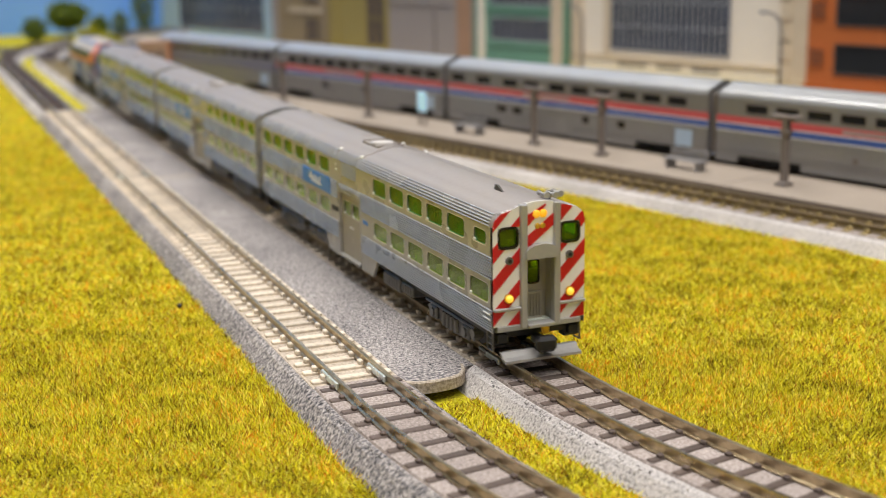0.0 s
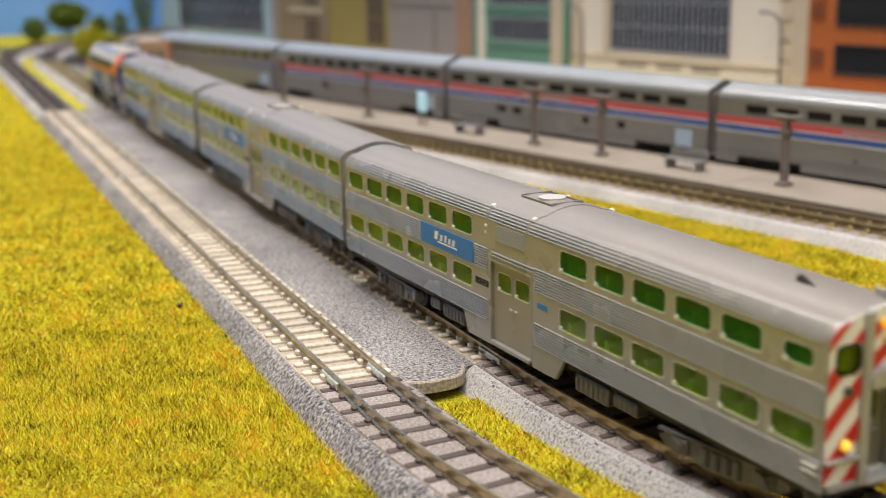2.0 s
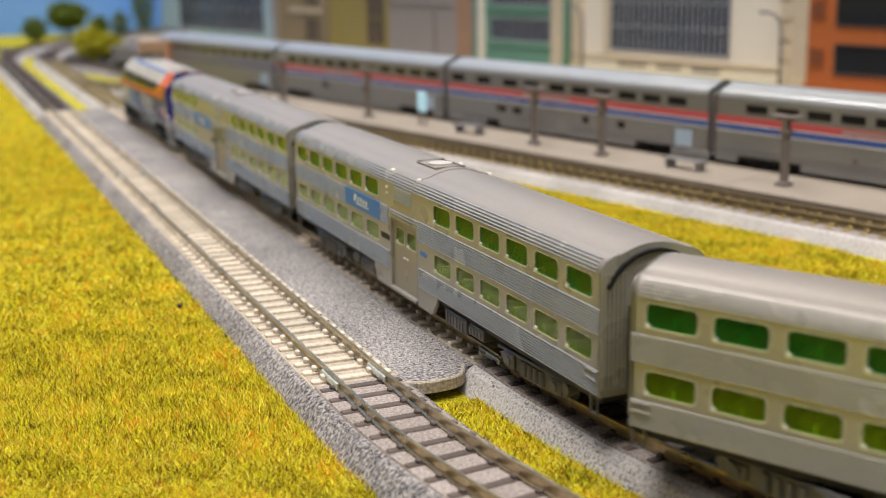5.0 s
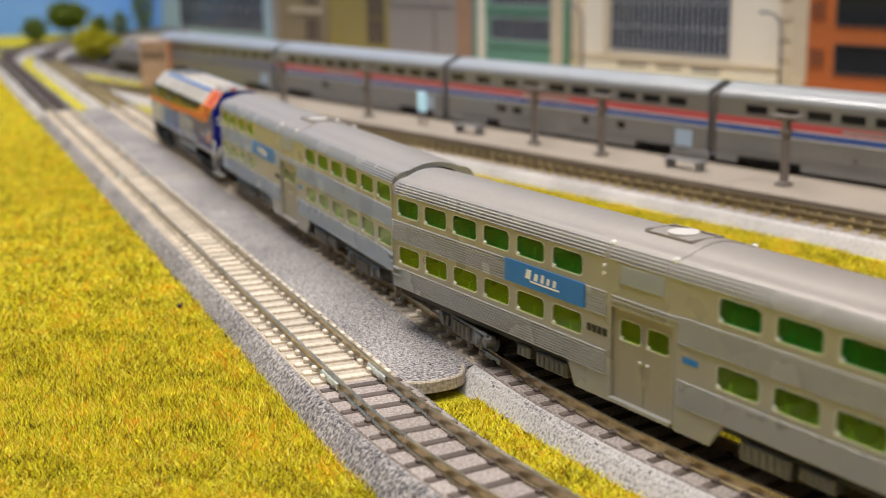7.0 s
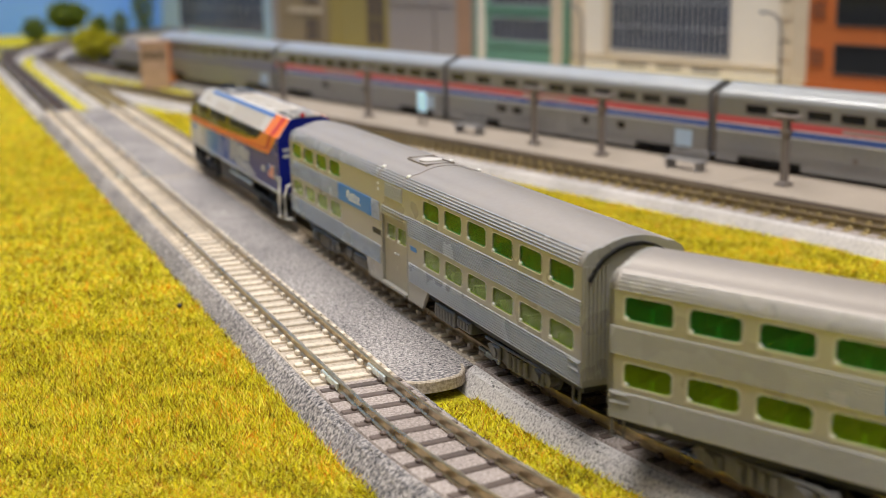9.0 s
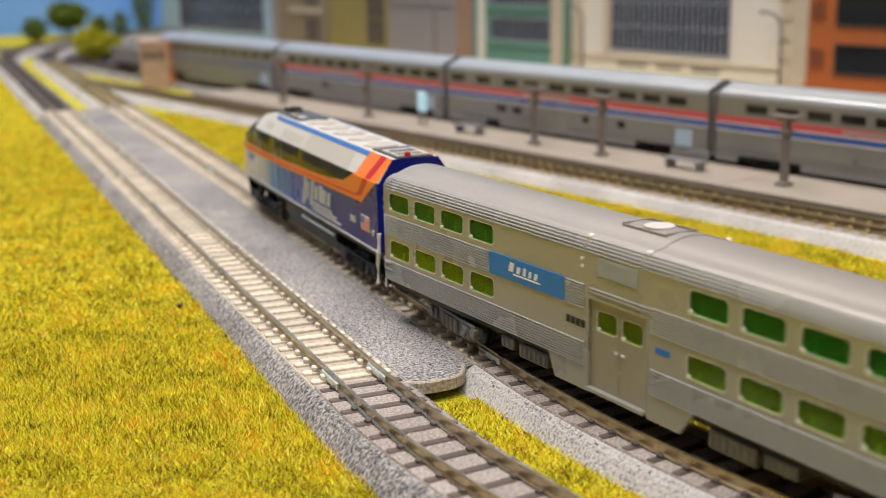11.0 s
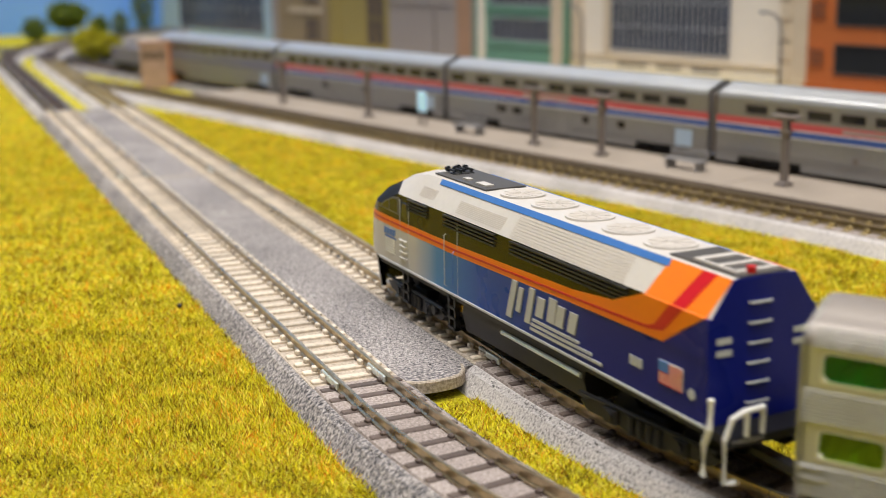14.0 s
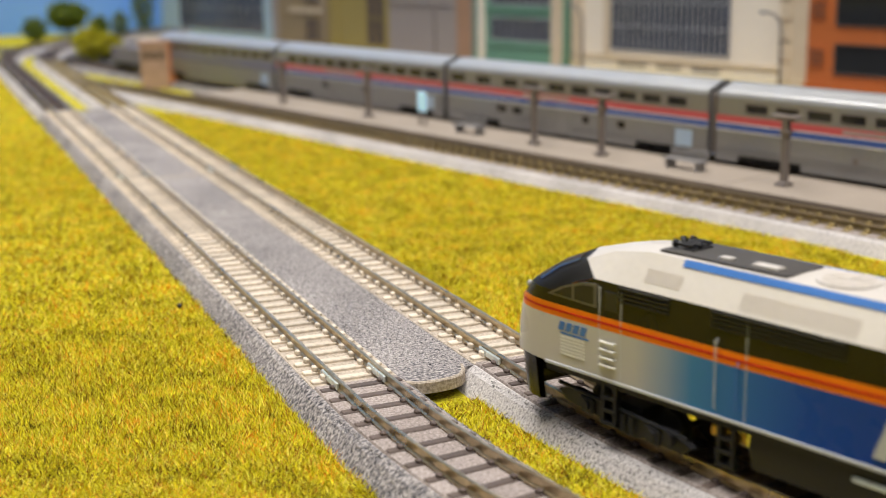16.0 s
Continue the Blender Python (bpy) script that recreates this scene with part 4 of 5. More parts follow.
        for (xa, b0, c0, l0), (xb, b1, c1, l1) in zip(st, st[1:-1]):
            prism(bm, [(xa, b0 + 0.85), (xb, b1 + 0.85), (xb, b1 + 1.25), (xa, b0 + 1.25)], "y", *sorted((e * 9.55, e * 9.68)))
        part("red_line", bm, M_RED, eng, "thin red line on the belt stripe")
        # sweep of the stripe at the tail
        y0, y1 = sorted((e * 9.3, e * 9.72))
        part("stripe_sweep", prism(bmesh.new(), [(24.0, 18.8), (49.6, 19.4), (59.6, 25.35), (44.4, 25.35), (36.0, 22.3), (24.0, 21.15)], "y", y0, y1), M_ORANGE, eng, "orange stripe sweeping up")
        part("red_sweep", prism(bmesh.new(), [(24.0, 19.65), (46.0, 20.3), (50.0, 21.0), (54.6, 25.35), (51.4, 25.35), (47.6, 21.4), (45.4, 20.75), (24.0, 20.05)], "y", *sorted((e * 9.5, e * 9.8))), M_RED, eng, "red line inside the orange")
        part("tail_side", prism(bmesh.new(), [(49.8, 19.2), (60.6, 19.2), (60.6, 25.3), (59.8, 25.3)], "y", *sorted((e * 9.3, e * 9.7))), M_NAVY, eng, "deep blue tail side")
        a, b = Vector((0, e * 9.2, 25.3)), Vector((0, e * 5.6, 30.6))
        slope_n = Vector((0, e * (b - a).z, abs(b.y - a.y))).normalized()
        for xa, xb, u0, u1, sh, up, m_, lab in ((44.4, 59.6, 0.0, 1.0, 1.6, 0.10, M_ORANGE, "orange flash"), (51.4, 54.6, 0.0, 1.0, 2.6, 0.18, M_RED, "red flash"),
                                                (-34.0, 46.2, 0.80, 0.99, 0.0, 0.12, M_LBLUE, "blue line along the roof edge")):
            bm = bmesh.new()
            lo, hi = a.lerp(b, u0), a.lerp(b, u1)
            q = [(xa, lo), (xb, lo), (min(xb + sh, 60.5), hi), (xa + sh, hi)]
            r0 = [bm.verts.new((x, v.y, v.z)) for x, v in q]
            r1 = [bm.verts.new((x, v.y + slope_n.y * up, v.z + slope_n.z * up)) for x, v in q]
            bm.faces.new(r1)
            for k in range(4):
                bm.faces.new((r0[k], r0[(k + 1) % 4], r1[(k + 1) % 4], r1[k]))
            part("roof_line" if m_ is M_LBLUE else "roof_flash", bm, m_, eng, lab)
        # louvre panels on the slope
        for xa, xb, lo_k, hi_k in ((-40, -33, 0.22, 0.6), (-22, -3, 0.12, 0.55), (1, 38, 0.05, 0.78)):
            bm = bmesh.new()
            a, b = Vector((0, e * 9.2, 25.3)), Vector((0, e * 5.6, 30.6))
            nrm = Vector((0, e * (b - a).z, abs(b.y - a.y))).normalized()
            rows = 8
            for k in range(rows):
                u0, u1 = lo_k + (hi_k - lo_k) * k / rows, lo_k + (hi_k - lo_k) * (k + 0.75) / rows
                p0, p1 = a.lerp(b, u0) - nrm * 0.05, a.lerp(b, u1) - nrm * 0.05
                q0, q1 = p0 + nrm * 0.12, p1 + nrm * 0.09
                vs = [bm.verts.new((x, v.y, v.z)) for x in (xa, xb) for v in (p0, p1, q1, q0)]
                for idx in ((3, 2, 6, 7), (0, 3, 7, 4), (1, 2, 6, 5), (0, 1, 2, 3), (4, 5, 6, 7)):
                    bm.faces.new([vs[i] for i in idx])
            part("louvre_panel", bm, M_CREAM_D, eng, "tan-cream louvred panel")
        # grilles in the black band, cab windows, door
        bm = bmesh.new()
        for xa, xb in ((-44, -34), (-26, -4), (2, 40)):
            for z in (22.6, 23.3, 24.0, 24.7):
                box(bm, xa, xb, *sorted((e * 9.1, e * 9.7)), z, z + 0.35)
        part("grille", bm, M_UNDER, eng, "dark side grille bars")
        part("cab_window_frame", prism(bmesh.new(), [(-59.6, 21.0), (-48.6, 20.7), (-48.6, 24.6), (-52.0, 24.3), (-56.0, 22.9)], "y", *sorted((e * 8.6, e * 9.56))), M_TRUCK, eng, "grey cab window frame")
        part("cab_pane", prism(bmesh.new(), [(-58.4, 21.3), (-54.0, 21.2), (-54.0, 23.2), (-55.6, 22.7)], "y", *sorted((e * 9.3, e * 9.62))), M_DARKGLASS, eng, "dark cab side pane")
        part("cab_pane", prism(bmesh.new(), [(-53.5, 21.2), (-49.2, 21.1), (-49.2, 24.1), (-51.8, 23.9), (-53.5, 23.3)], "y", *sorted((e * 9.3, e * 9.62))), M_DARKGLASS, eng, "dark cab side pane")
        part("cab_door_window", boxes((-47.0, -44.2, *sorted((e * 9.1, e * 9.56)), 20.6, 23.9), bev=0.15), M_DARKGLASS, eng)
        for xd in (-48.0, -43.4, -19.6):
            part("door_seam", boxes((xd, xd + 0.14, *sorted((e * 9.4, e * 9.64)), 9.6, 24.4)), M_LOGO, eng, "thin door seam")
        for x0, z0, z1 in ((-24.6, 10.4, 21.2), (-20.8, 11.0, 18.4)):
            part("side_handrail", tube(bmesh.new(), [(x0, e * 9.6, z0), (x0, e * 10.1, z0 + 0.3), (x0, e * 10.1, z1 - 0.3), (x0, e * 9.6, z1)], 0.1, 6), M_LBLUE if x0 > -22 else M_LOGO, eng, "thin side handrail")
        for z in (11.7, 13.0, 14.3, 15.6):
            part("grab_iron", tube(bmesh.new(), [(-47.4, e * 9.6, z), (-47.4, e * 10.0, z), (-44.4, e * 10.0, z), (-44.4, e * 9.6, z)], 0.2, 6), M_FRAME, eng, "pale grab iron")
        part("nose_vents", boxes(*[(-56.4, -51.0, *sorted((e * 9.4, e * 9.74)), 11.3 + 0.58 * k, 11.65 + 0.58 * k) for k in range(6)]), M_FRAME, eng, "small louvred vent")
        bm = bmesh.new()
        for k in range(4):
            prism(bm, [(-57.0 + 1.6 * k, 15.4), (-55.8 + 1.6 * k, 15.4), (-55.3 + 1.6 * k, 16.9), (-56.5 + 1.6 * k, 16.9)], "y", *sorted((e * 9.4, e * 9.7)))
        box(bm, -56.4, -50.2, *sorted((e * 9.4, e * 9.7)), 14.8, 15.1)
        part("nose_emblem", bm, M_LBLUE, eng, "small blue slanted emblem blocks")
        # side emblem: slanted blocks with three long underlines
        bm = bmesh.new()
        ye = sorted((e * 9.6, e * 9.82))

        def bar(x0, z0, x1, z1, w):
            prism(bm, [(x0, z0), (x0 + w, z0), (x1 + w, z1), (x1, z1)], "y", *ye)
        bar(0.9, 10.8, 3.5, 18.2, 2.0)
        bar(4.6, 12.6, 6.0, 17.4, 1.6)
        bar(7.9, 11.4, 9.9, 18.2, 1.9)
        for x0, zt in ((11.8, 17.2), (15.8, 18.0), (18.6, 17.3), (22.6, 17.2)):
            bar(x0, 13.5, x0 + 1.0, zt, 2.5)
        for z, x0, x1 in ((12.3, 10.8, 26.4), (11.4, 10.4, 30.4), (10.5, 10.0, 33.4)):
            box(bm, x0, x1, *ye, z - 0.05, z + 0.45)
        part("emblem", bm, M_LOGO, eng, "large pale grey slanted emblem with long underlines")
        part("number_bar", boxes(*[(x, x + 0.9, *ye, 13.4, 14.9) for x in (41.4, 42.6, 43.8)]), M_LOGO, eng, "small pale number bars")
        fl = part("flag_field", boxes((49.2, 55.0, *ye, 12.8, 16.4)), M_WHITE, eng, "small painted flag with red stripes")
        part("flag_stripe", boxes(*[(49.2, 55.0, *sorted((e * 9.7, e * 9.86)), 12.85 + 0.52 * k, 13.11 + 0.52 * k) for k in range(7)]), M_RED, fl)
        part("flag_canton", boxes((49.2, 51.8, *sorted((e * 9.7, e * 9.9)), 14.7, 16.4)), M_LBLUE, fl)
        part("round_badge", disc_y(bmesh.new(), 57.2, 13.3, e * 9.5, e * 9.8, 0.8, 14), M_LOGO, eng)
        # steps and ladders
        for x0 in (-47.4, -24.4):
            bm = bmesh.new()
            for dx in (0, 2.6):
                box(bm, x0 + dx, x0 + dx + 0.7, *sorted((e * 8.4, e * 9.5)), 1.6, 8.4)
            for z in (1.8, 3.9, 6.0):
                box(bm, x0, x0 + 3.3, *sorted((e * 8.0, e * 9.7)), z, z + 0.5)
            part("ladder", bm, M_UNDER, eng, "black cab step ladder")
        for x in (-26.2, -23.7, -21.2):
            part("brass_contact", boxes((x, x + 1.3, *sorted((e * 8.0, e * 8.5)), 5.6, 7.4), bev=0.2), M_BRASS, eng, "yellow brass contact")
        bm = bmesh.new()
        tube(bm, [(60.9, e * 10.0, 2.2), (60.9, e * 10.0, 7.0), (62.2, e * 10.2, 9.8), (62.2, e * 10.0, 14.2)], 0.5, 8)
        part("corner_handrail", bm, M_WHITE, eng, "white corner handrail", smooth=True)
        bm = bmesh.new()
        tube(bm, [(65.2, e * 7.6, 2.4), (64.8, e * 9.4, 2.4), (64.8, e * 9.4, 9.0), (65.2, e * 8.6, 12.0), (65.6, e * 6.6, 13.0), (65.6, e * 3.4, 13.2)], 0.45, 8)
        tube(bm, [(65.6, e * 6.4, 8.8), (65.6, e * 6.4, 13.0)], 0.4, 8)
        tube(bm, [(65.6, e * 3.6, 8.8), (65.6, e * 3.6, 13.2)], 0.4, 8)
        part("handrail", bm, M_WHITE, eng, "white painted end handrail", smooth=True)
        part("end_step", boxes((60.8, 66.0, *sorted((e * 3.4, e * 9.2)), 8.4, 9.2), bev=0.15), M_WHITE, eng, "white end platform")
        for z in (21.4, 19.6):
            part("tail_text_bar", boxes((60.5, 60.75, *sorted((e * 5.6, e * 8.2)), z, z + 0.9)), M_LOGO, eng, "pale bar of small writing")
    for z in (12, 15, 18, 21, 24, 27):
        part("tail_rung", tube(bmesh.new(), [(60.6, -2.6, z), (61.0, -2.5, z), (61.0, 1.1, z), (60.6, 1.2, z)], 0.2, 6), M_LOGO, eng, "pale ladder rung")
    part("red_beacon", disc_z(bmesh.new(), 59.2, -1.4, 30.6, 31.9, 0.7, 12), M_RED, eng, "small red beacon")
    # roof gear
    for x0, x1 in ((-40.0, -17.0), (44.0, 60.4)):
        part("roof_panel", boxes((x0, x1, -4.5, 4.5, 30.6, 30.95)), M_ROOFDARK, eng, "dark roof panel")
    for r_ in ((-30, -28, -3.0, -1.6), (-24, -19.6, -3.2, -1.2), (49, 50.4, -3.6, 3.6), (54, 55, -3.6, 3.6), (58, 59, -3.6, 3.6), (49, 59, -3.9, -3.3), (49, 59, 3.3, 3.9)):
        part("roof_vent", boxes((*r_, 30.9, 31.25)), M_CREAM, eng, "cream roof detail")
    for x in (-10, 2, 14, 26, 38):
        fan = part("roof_fan", disc_z(bmesh.new(), x, 0, 30.3, 31.0, 4.4, 28), M_CREAM, eng, "cream round roof fan", smooth=True)
        part("fan_grille", disc_z(bmesh.new(), x, 0, 30.9, 31.06, 3.7, 28), M_CREAM_D, fan, "tan fan grille")
        bm = bmesh.new()
        for k in range(8):
            a = math.tau * k / 8
            tube(bm, [(x, 0, 31.1), (x + 3.7 * math.cos(a), 3.7 * math.sin(a), 31.1)], 0.09, 5)
        part("fan_spokes", bm, M_CREAM, fan, "thin cream fan spokes")
    bm = bmesh.new()
    for y, dx in ((-2.0, 0.0), (-0.7, 0.7), (0.6, -0.5), (1.9, 0.3)):
        disc_x(bm, y, 31.7, -39.0 + dx, -35.6 + dx, 0.28, 10)
        disc_x(bm, y, 31.7, -39.4 + dx, -38.8 + dx, 0.62, 10)
        disc_z(bm, -36.2 + dx, y, 30.7, 31.7, 0.22, 6)
    box(bm, -37.4, -35.2, -2.4, 2.4, 30.7, 31.2, 0.15)
    part("horn", bm, M_UNDER, eng, "black roof horn cluster")
    # under
    bm = bmesh.new()
    prism(bm, [(-8.6, 8.2), (-9.0, 6.0), (-8.0, 2.2), (8.0, 2.2), (9.0, 6.0), (8.6, 8.2)], "x", -19.0, 27.0)
    part("fuel_tank", bm, M_UNDER, eng, "black fuel tank", smooth=True)
    part("tank_pipe", tube(bmesh.new(), [(-2.0, -9.0, 6.6), (26.0, -9.0, 6.6)], 0.45, 8), M_JOINER, eng, "shiny tank rail")
    for e in (-1, 1):
        shell = [round_nose(9.3, -70.4, 9.2, e), round_nose(1.4, -69.6, 8.4, e), round_nose(1.4, -68.4, 7.4, e), round_nose(9.3, -69.0, 8.2, e)]
        loft("pilot", [r[2:] for r in shell], M_BLACK, "black nose pilot")
    part("coupler", boxes((-73.5, -64.0, -1.0, 1.0, 3.6, 5.4), bev=0.2), M_UNDER, eng, "black knuckle coupler")
    part("coupler", boxes((60.0, 69.5, -1.0, 1.0, 3.4, 5.0), bev=0.2), M_UNDER, eng, "black knuckle coupler")
    return eng, [bogie(eng, -43.0, 20, 3.2, M_UNDER, 7.0), bogie(eng, 43.0, 20, 3.2, M_UNDER, 7.0)]


CAR_1, TRUCKS_1 = gallery_car("cab_car", "silver bilevel cab car with red-striped end and green windows", True)
CAR_2, TRUCKS_2 = gallery_car("gallery_car", "silver bilevel coach with green windows and blue panel, mid-train")
CAR_3, TRUCKS_3 = gallery_car("gallery_car", "silver bilevel coach coupled to the blue locomotive", rear=4)
ENGINE, TRUCKS_4 = engine()


def superliner(s_mid, label, starts, lows, wide=9.8, plain=False):
    """Parked double-deck coach with red and blue stripes; starts are the upper windows' first edges."""
    car = thing("double_deck_coach", label, "train car", "parked passenger train")
    L, w, eave, top = 80.0, 9.6, 24.6, 29.4
    holes_u = [(a, a + wide, 19.6, 22.7) for a in starts]
    holes_l = [(a, b, 8.0, 10.8) for a, b in lows]
    for e in (-1, 1):
        yo, yi = e * w, e * (w - 0.8)
        bm = bmesh.new()
        pierced(bm, -L, L, 18.6, eave, holes_u, yo, yi, 0.7)
        pierced(bm, -L, L, 12.0, 18.6, [], yo, yi)
        pierced(bm, -L, L, 7.0, 12.0, holes_l, yo, yi, 0.6)
        pierced(bm, -L, L, 4.0, 7.0, [], yo, yi)
        part("side_wall", bm, M_STAINLESS, car, "stainless grey side")
        for x0, x1 in ((-L, -70.0), (-42.0, 43.0), (71.0, L)):
            part("skirt", boxes((x0, x1, *sorted((yo, yi)), 1.4, 4.0)), M_STAINLESS, car, "stainless skirt between the trucks")
        bm = bmesh.new()
        for z in (4.3, 5.0, 5.7, 6.4):
            box(bm, -L, L, *sorted((yo - e * 0.05, yo + e * 0.14)), z, z + 0.3)
        part("ribbing", bm, M_STAINLESS, car)
        if not plain:
            part("red_stripe", boxes((-L, L, *sorted((yo - e * 0.05, yo + e * 0.10)), 15.6, 18.1)), M_STRIPE_R, car, "red stripe")
            part("white_stripe", boxes((-L, L, *sorted((yo - e * 0.05, yo + e * 0.09)), 15.2, 15.6)), M_WHITE, car)
            part("blue_stripe", boxes((-L, L, *sorted((yo - e * 0.05, yo + e * 0.10)), 13.0, 15.2)), M_STRIPE_B, car, "blue stripe")
            part("white_stripe", boxes((-L, L, *sorted((yo - e * 0.05, yo + e * 0.09)), 12.6, 13.0)), M_WHITE, car)
            part("name_bar", boxes((-26.0, 4.0, *sorted((yo, yo + e * 0.16)), 16.3, 17.4)), M_COACHROOF, car, "pale bar of writing in the red stripe")
        else:
            part("blue_stripe", boxes((-L, L, *sorted((yo - e * 0.05, yo + e * 0.10)), 12.4, 18.2)), M_LAVENDER, car, "dull lavender band")
        for h in holes_u + holes_l:
            pane = part("window", boxes((h[0], h[1], *sorted((yo - e * 0.7, yo - e * 0.4)), h[2], h[3])), M_DARKGLASS, car)
            rim = bmesh.new()
            o, i = rounded(h[0] - 0.25, h[1] + 0.25, h[2] - 0.25, h[3] + 0.25, 0.8), rounded(h[0] + 0.1, h[1] - 0.1, h[2] + 0.1, h[3] - 0.1, 0.6)
            for k in range(len(o)):
                k2 = (k + 1) % len(o)
                prism(rim, [o[k], o[k2], i[k2], i[k]], "y", *sorted((yo - e * 0.1, yo + e * 0.12)))
            part("window_frame", rim, M_POST, pane)
        part("door", boxes((-4.4, 4.4, *sorted((yo - e * 0.05, yo + e * 0.2)), 2.0, 11.6), bev=0.2), M_STAINLESS, car)
        part("round_port", disc_y(bmesh.new(), -20.2, 7.6, yo - e * 0.1, yo + e * 0.2, 1.1, 14), M_POST, car, "small round port")
        part("pale_panel", boxes((63.8, 72.4, *sorted((yo - e * 0.05, yo + e * 0.16)), 4.6, 10.9)), M_PALEBLUE, car, "pale blue-grey panel")
    part("roof", prism(bmesh.new(), roof_profile(0, eave, top, w) + [(-w + 0.8, eave), (w - 0.8, eave)], "x", -L, L), M_COACHROOF, car, "silvery arched roof", smooth=True)
    for x, out in ((-L, -1), (L, 1)):
        end = roof_profile(0, eave, top, w) + [(-w, 4.4), (w, 4.4)]
        part("end_wall", prism(bmesh.new(), end, "x", x - out * 0.8, x), M_STAINLESS, car)
        part("diaphragm", boxes((*sorted((x, x + out * 1.9)), -7.6, 7.6, 3.0, 25.4), bev=0.4), M_POST, car, "brown-grey gangway diaphragm")
        part("coupler", boxes((*sorted((x - out, x + out * 1.9)), -0.9, 0.9, 3.2, 4.8)), M_UNDER, car)
    part("underframe", boxes((-L + 1, L - 1, -8.6, 8.6, 3.6, 5.0), (-22, 22, -9.0, 9.0, 2.0, 4.4)), M_UNDER, car)
    for x in (-56, 56):
        bogie(car, x, 17.5, 2.9, M_UNDER)
    q = back(s_mid, 68.0)
    car.matrix_basis = pose(q.x * MM, q.y * MM, 7 * MM, 0, 0, BACK_ANGLE)
    return car


EVEN = [-66.8 + 13.3 * k for k in range(11)]
LOUNGE = [-77.0, -58.2, -39.2, -25.0, -8.6, 5.6, 19.2, 33.0, 46.2, 59.4]
for s_, lab, starts, lows, pl in ((-342.0, "grey coach with a dull lavender band", EVEN, [], True),
                            (-178.5, "silver double-deck coach with faded stripes", EVEN, [(-30.0, -24.0), (10.0, 16.0)], False),
                            (-14.5, "silver double-deck coach with red and blue stripes by the platform", LOUNGE, [(-43.5, -37.0), (-33.0, -26.5), (12.0, 16.0), (32.5, 37.0)], False),
                            (149.5, "silver double-deck coach with red and blue stripes", EVEN, [], False)):
    superliner(s_, lab, starts, lows, plain=pl)


def low_wagon():
    w = thing("low_wagon", "low lavender-grey wagon at the far end of the parked train", "train car", "parked passenger train")
    part("body", boxes((-40, 40, -9.4, 9.4, 5.5, 15.0), bev=0.6), mat("lavender_grey", (0.20, 0.19, 0.26), 0.5, vary=0.1), w)
    part("frame", boxes((-39, 39, -8.4, 8.4, 3.4, 5.5)), M_UNDER, w)
    part("top_rail", boxes((-40.3, 40.3, -9.7, 9.7, 14.6, 15.8), bev=0.3), M_POST, w)
    for x in (-24, 24):
        bogie(w, x, 17.5, 2.9, M_UNDER)
    q = back(-467.0, 68.0)
    w.matrix_basis = pose(q.x * MM, q.y * MM, 7 * MM, 0, 0, BACK_ANGLE)


low_wagon()
# ---- station ----
def platform():
    pl = thing("platform", "long beige concrete station platform", "platform")
    for k in range(6):
        part("platform_slab", boxes((-300 + 100 * k + 0.3, -200 + 100 * k - 0.3, -15.5, 15.5, 0.0, 7.2), bev=0.3), M_PLATFORM, pl, "beige concrete platform slab")
    for y0, y1 in ((-16.2, -14.6), (14.6, 16.2)):
        part("edge_strip", boxes((-300, 300, y0, y1, 6.6, 7.6), bev=0.2), M_PLATFORM, pl, "platform edge strip")
    q = back(0, 39.5)
    pl.matrix_basis = pose(q.x * MM, q.y * MM, 0, 0, 0, BACK_ANGLE)


platform()


def back_pose(s, o, z=0.0, turn=0.0):
    q = back(s, o)
    return pose(q.x * MM, q.y * MM, z * MM, 0, 0, BACK_ANGLE + turn)


post = thing("platform_post", "brown-grey station post with a short double arm", "post", "platform posts")
part("base", boxes((-2.2, 2.2, -2.2, 2.2, 0, 1.4), bev=0.3), M_POST, post)
part("shaft", boxes((-1.3, 1.3, -1.0, 1.0, 1.2, 23.0), bev=0.25), M_POST, post)
part("arm", boxes((-3.6, 3.6, -0.9, 0.9, 21.4, 22.6), (-5.2, -1.0, -2.2, 2.2, 22.4, 23.3), (1.0, 5.2, -2.2, 2.2, 22.4, 23.3), bev=0.2), M_POST, post)
part("bracket", boxes((-1.9, 1.9, -1.5, 1.5, 17.2, 18.6), bev=0.2), M_POST, post)
post.matrix_basis = back_pose(116, 39, 7.2)
for s_ in (-218.0, -134.0, -10.0, 29.5, 215.0):
    copy_thing(post, back_pose(s_, 39, 7.2))

bench = thing("platform_bench", "grey slatted platform bench", "bench", "platform benches")
for k in range(3):
    part("slat", boxes((-9, 9, -3.0 + 1.5 * k, -1.8 + 1.5 * k, 3.2, 3.8), bev=0.1), M_BENCH, bench)
part("backrest", boxes((-9, 9, 1.6, 2.2, 4.0, 6.6), bev=0.1), M_BENCH, bench)
for x in (-7, 7):
    part("leg", boxes((x - 0.6, x + 0.6, -2.6, 2.0, 0, 3.2), bev=0.1), M_BENCH, bench)
bench.matrix_basis = back_pose(72, 40, 7.2)
copy_thing(bench, back_pose(-54, 40, 7.2))
copy_thing(bench, back_pose(180, 40, 7.2))

sign = thing("platform_sign", "pale blue lit station sign on two short legs", "sign")
part("panel", boxes((-3.4, 3.4, -0.5, 0.5, 6.2, 15.2), bev=0.5), M_SIGN, sign, "glowing pale blue panel")
part("leg", boxes((-2.6, -1.8, -0.4, 0.4, 0, 6.4)), M_POST, sign)
part("leg", boxes((1.8, 2.6, -0.4, 0.4, 0, 6.4)), M_POST, sign)
sign.matrix_basis = back_pose(-90, 40, 7.2)

M_BRICK = mat("pinkish_brick", (0.42, 0.28, 0.21), 0.85, vary=0.2, grain=500, large=120)
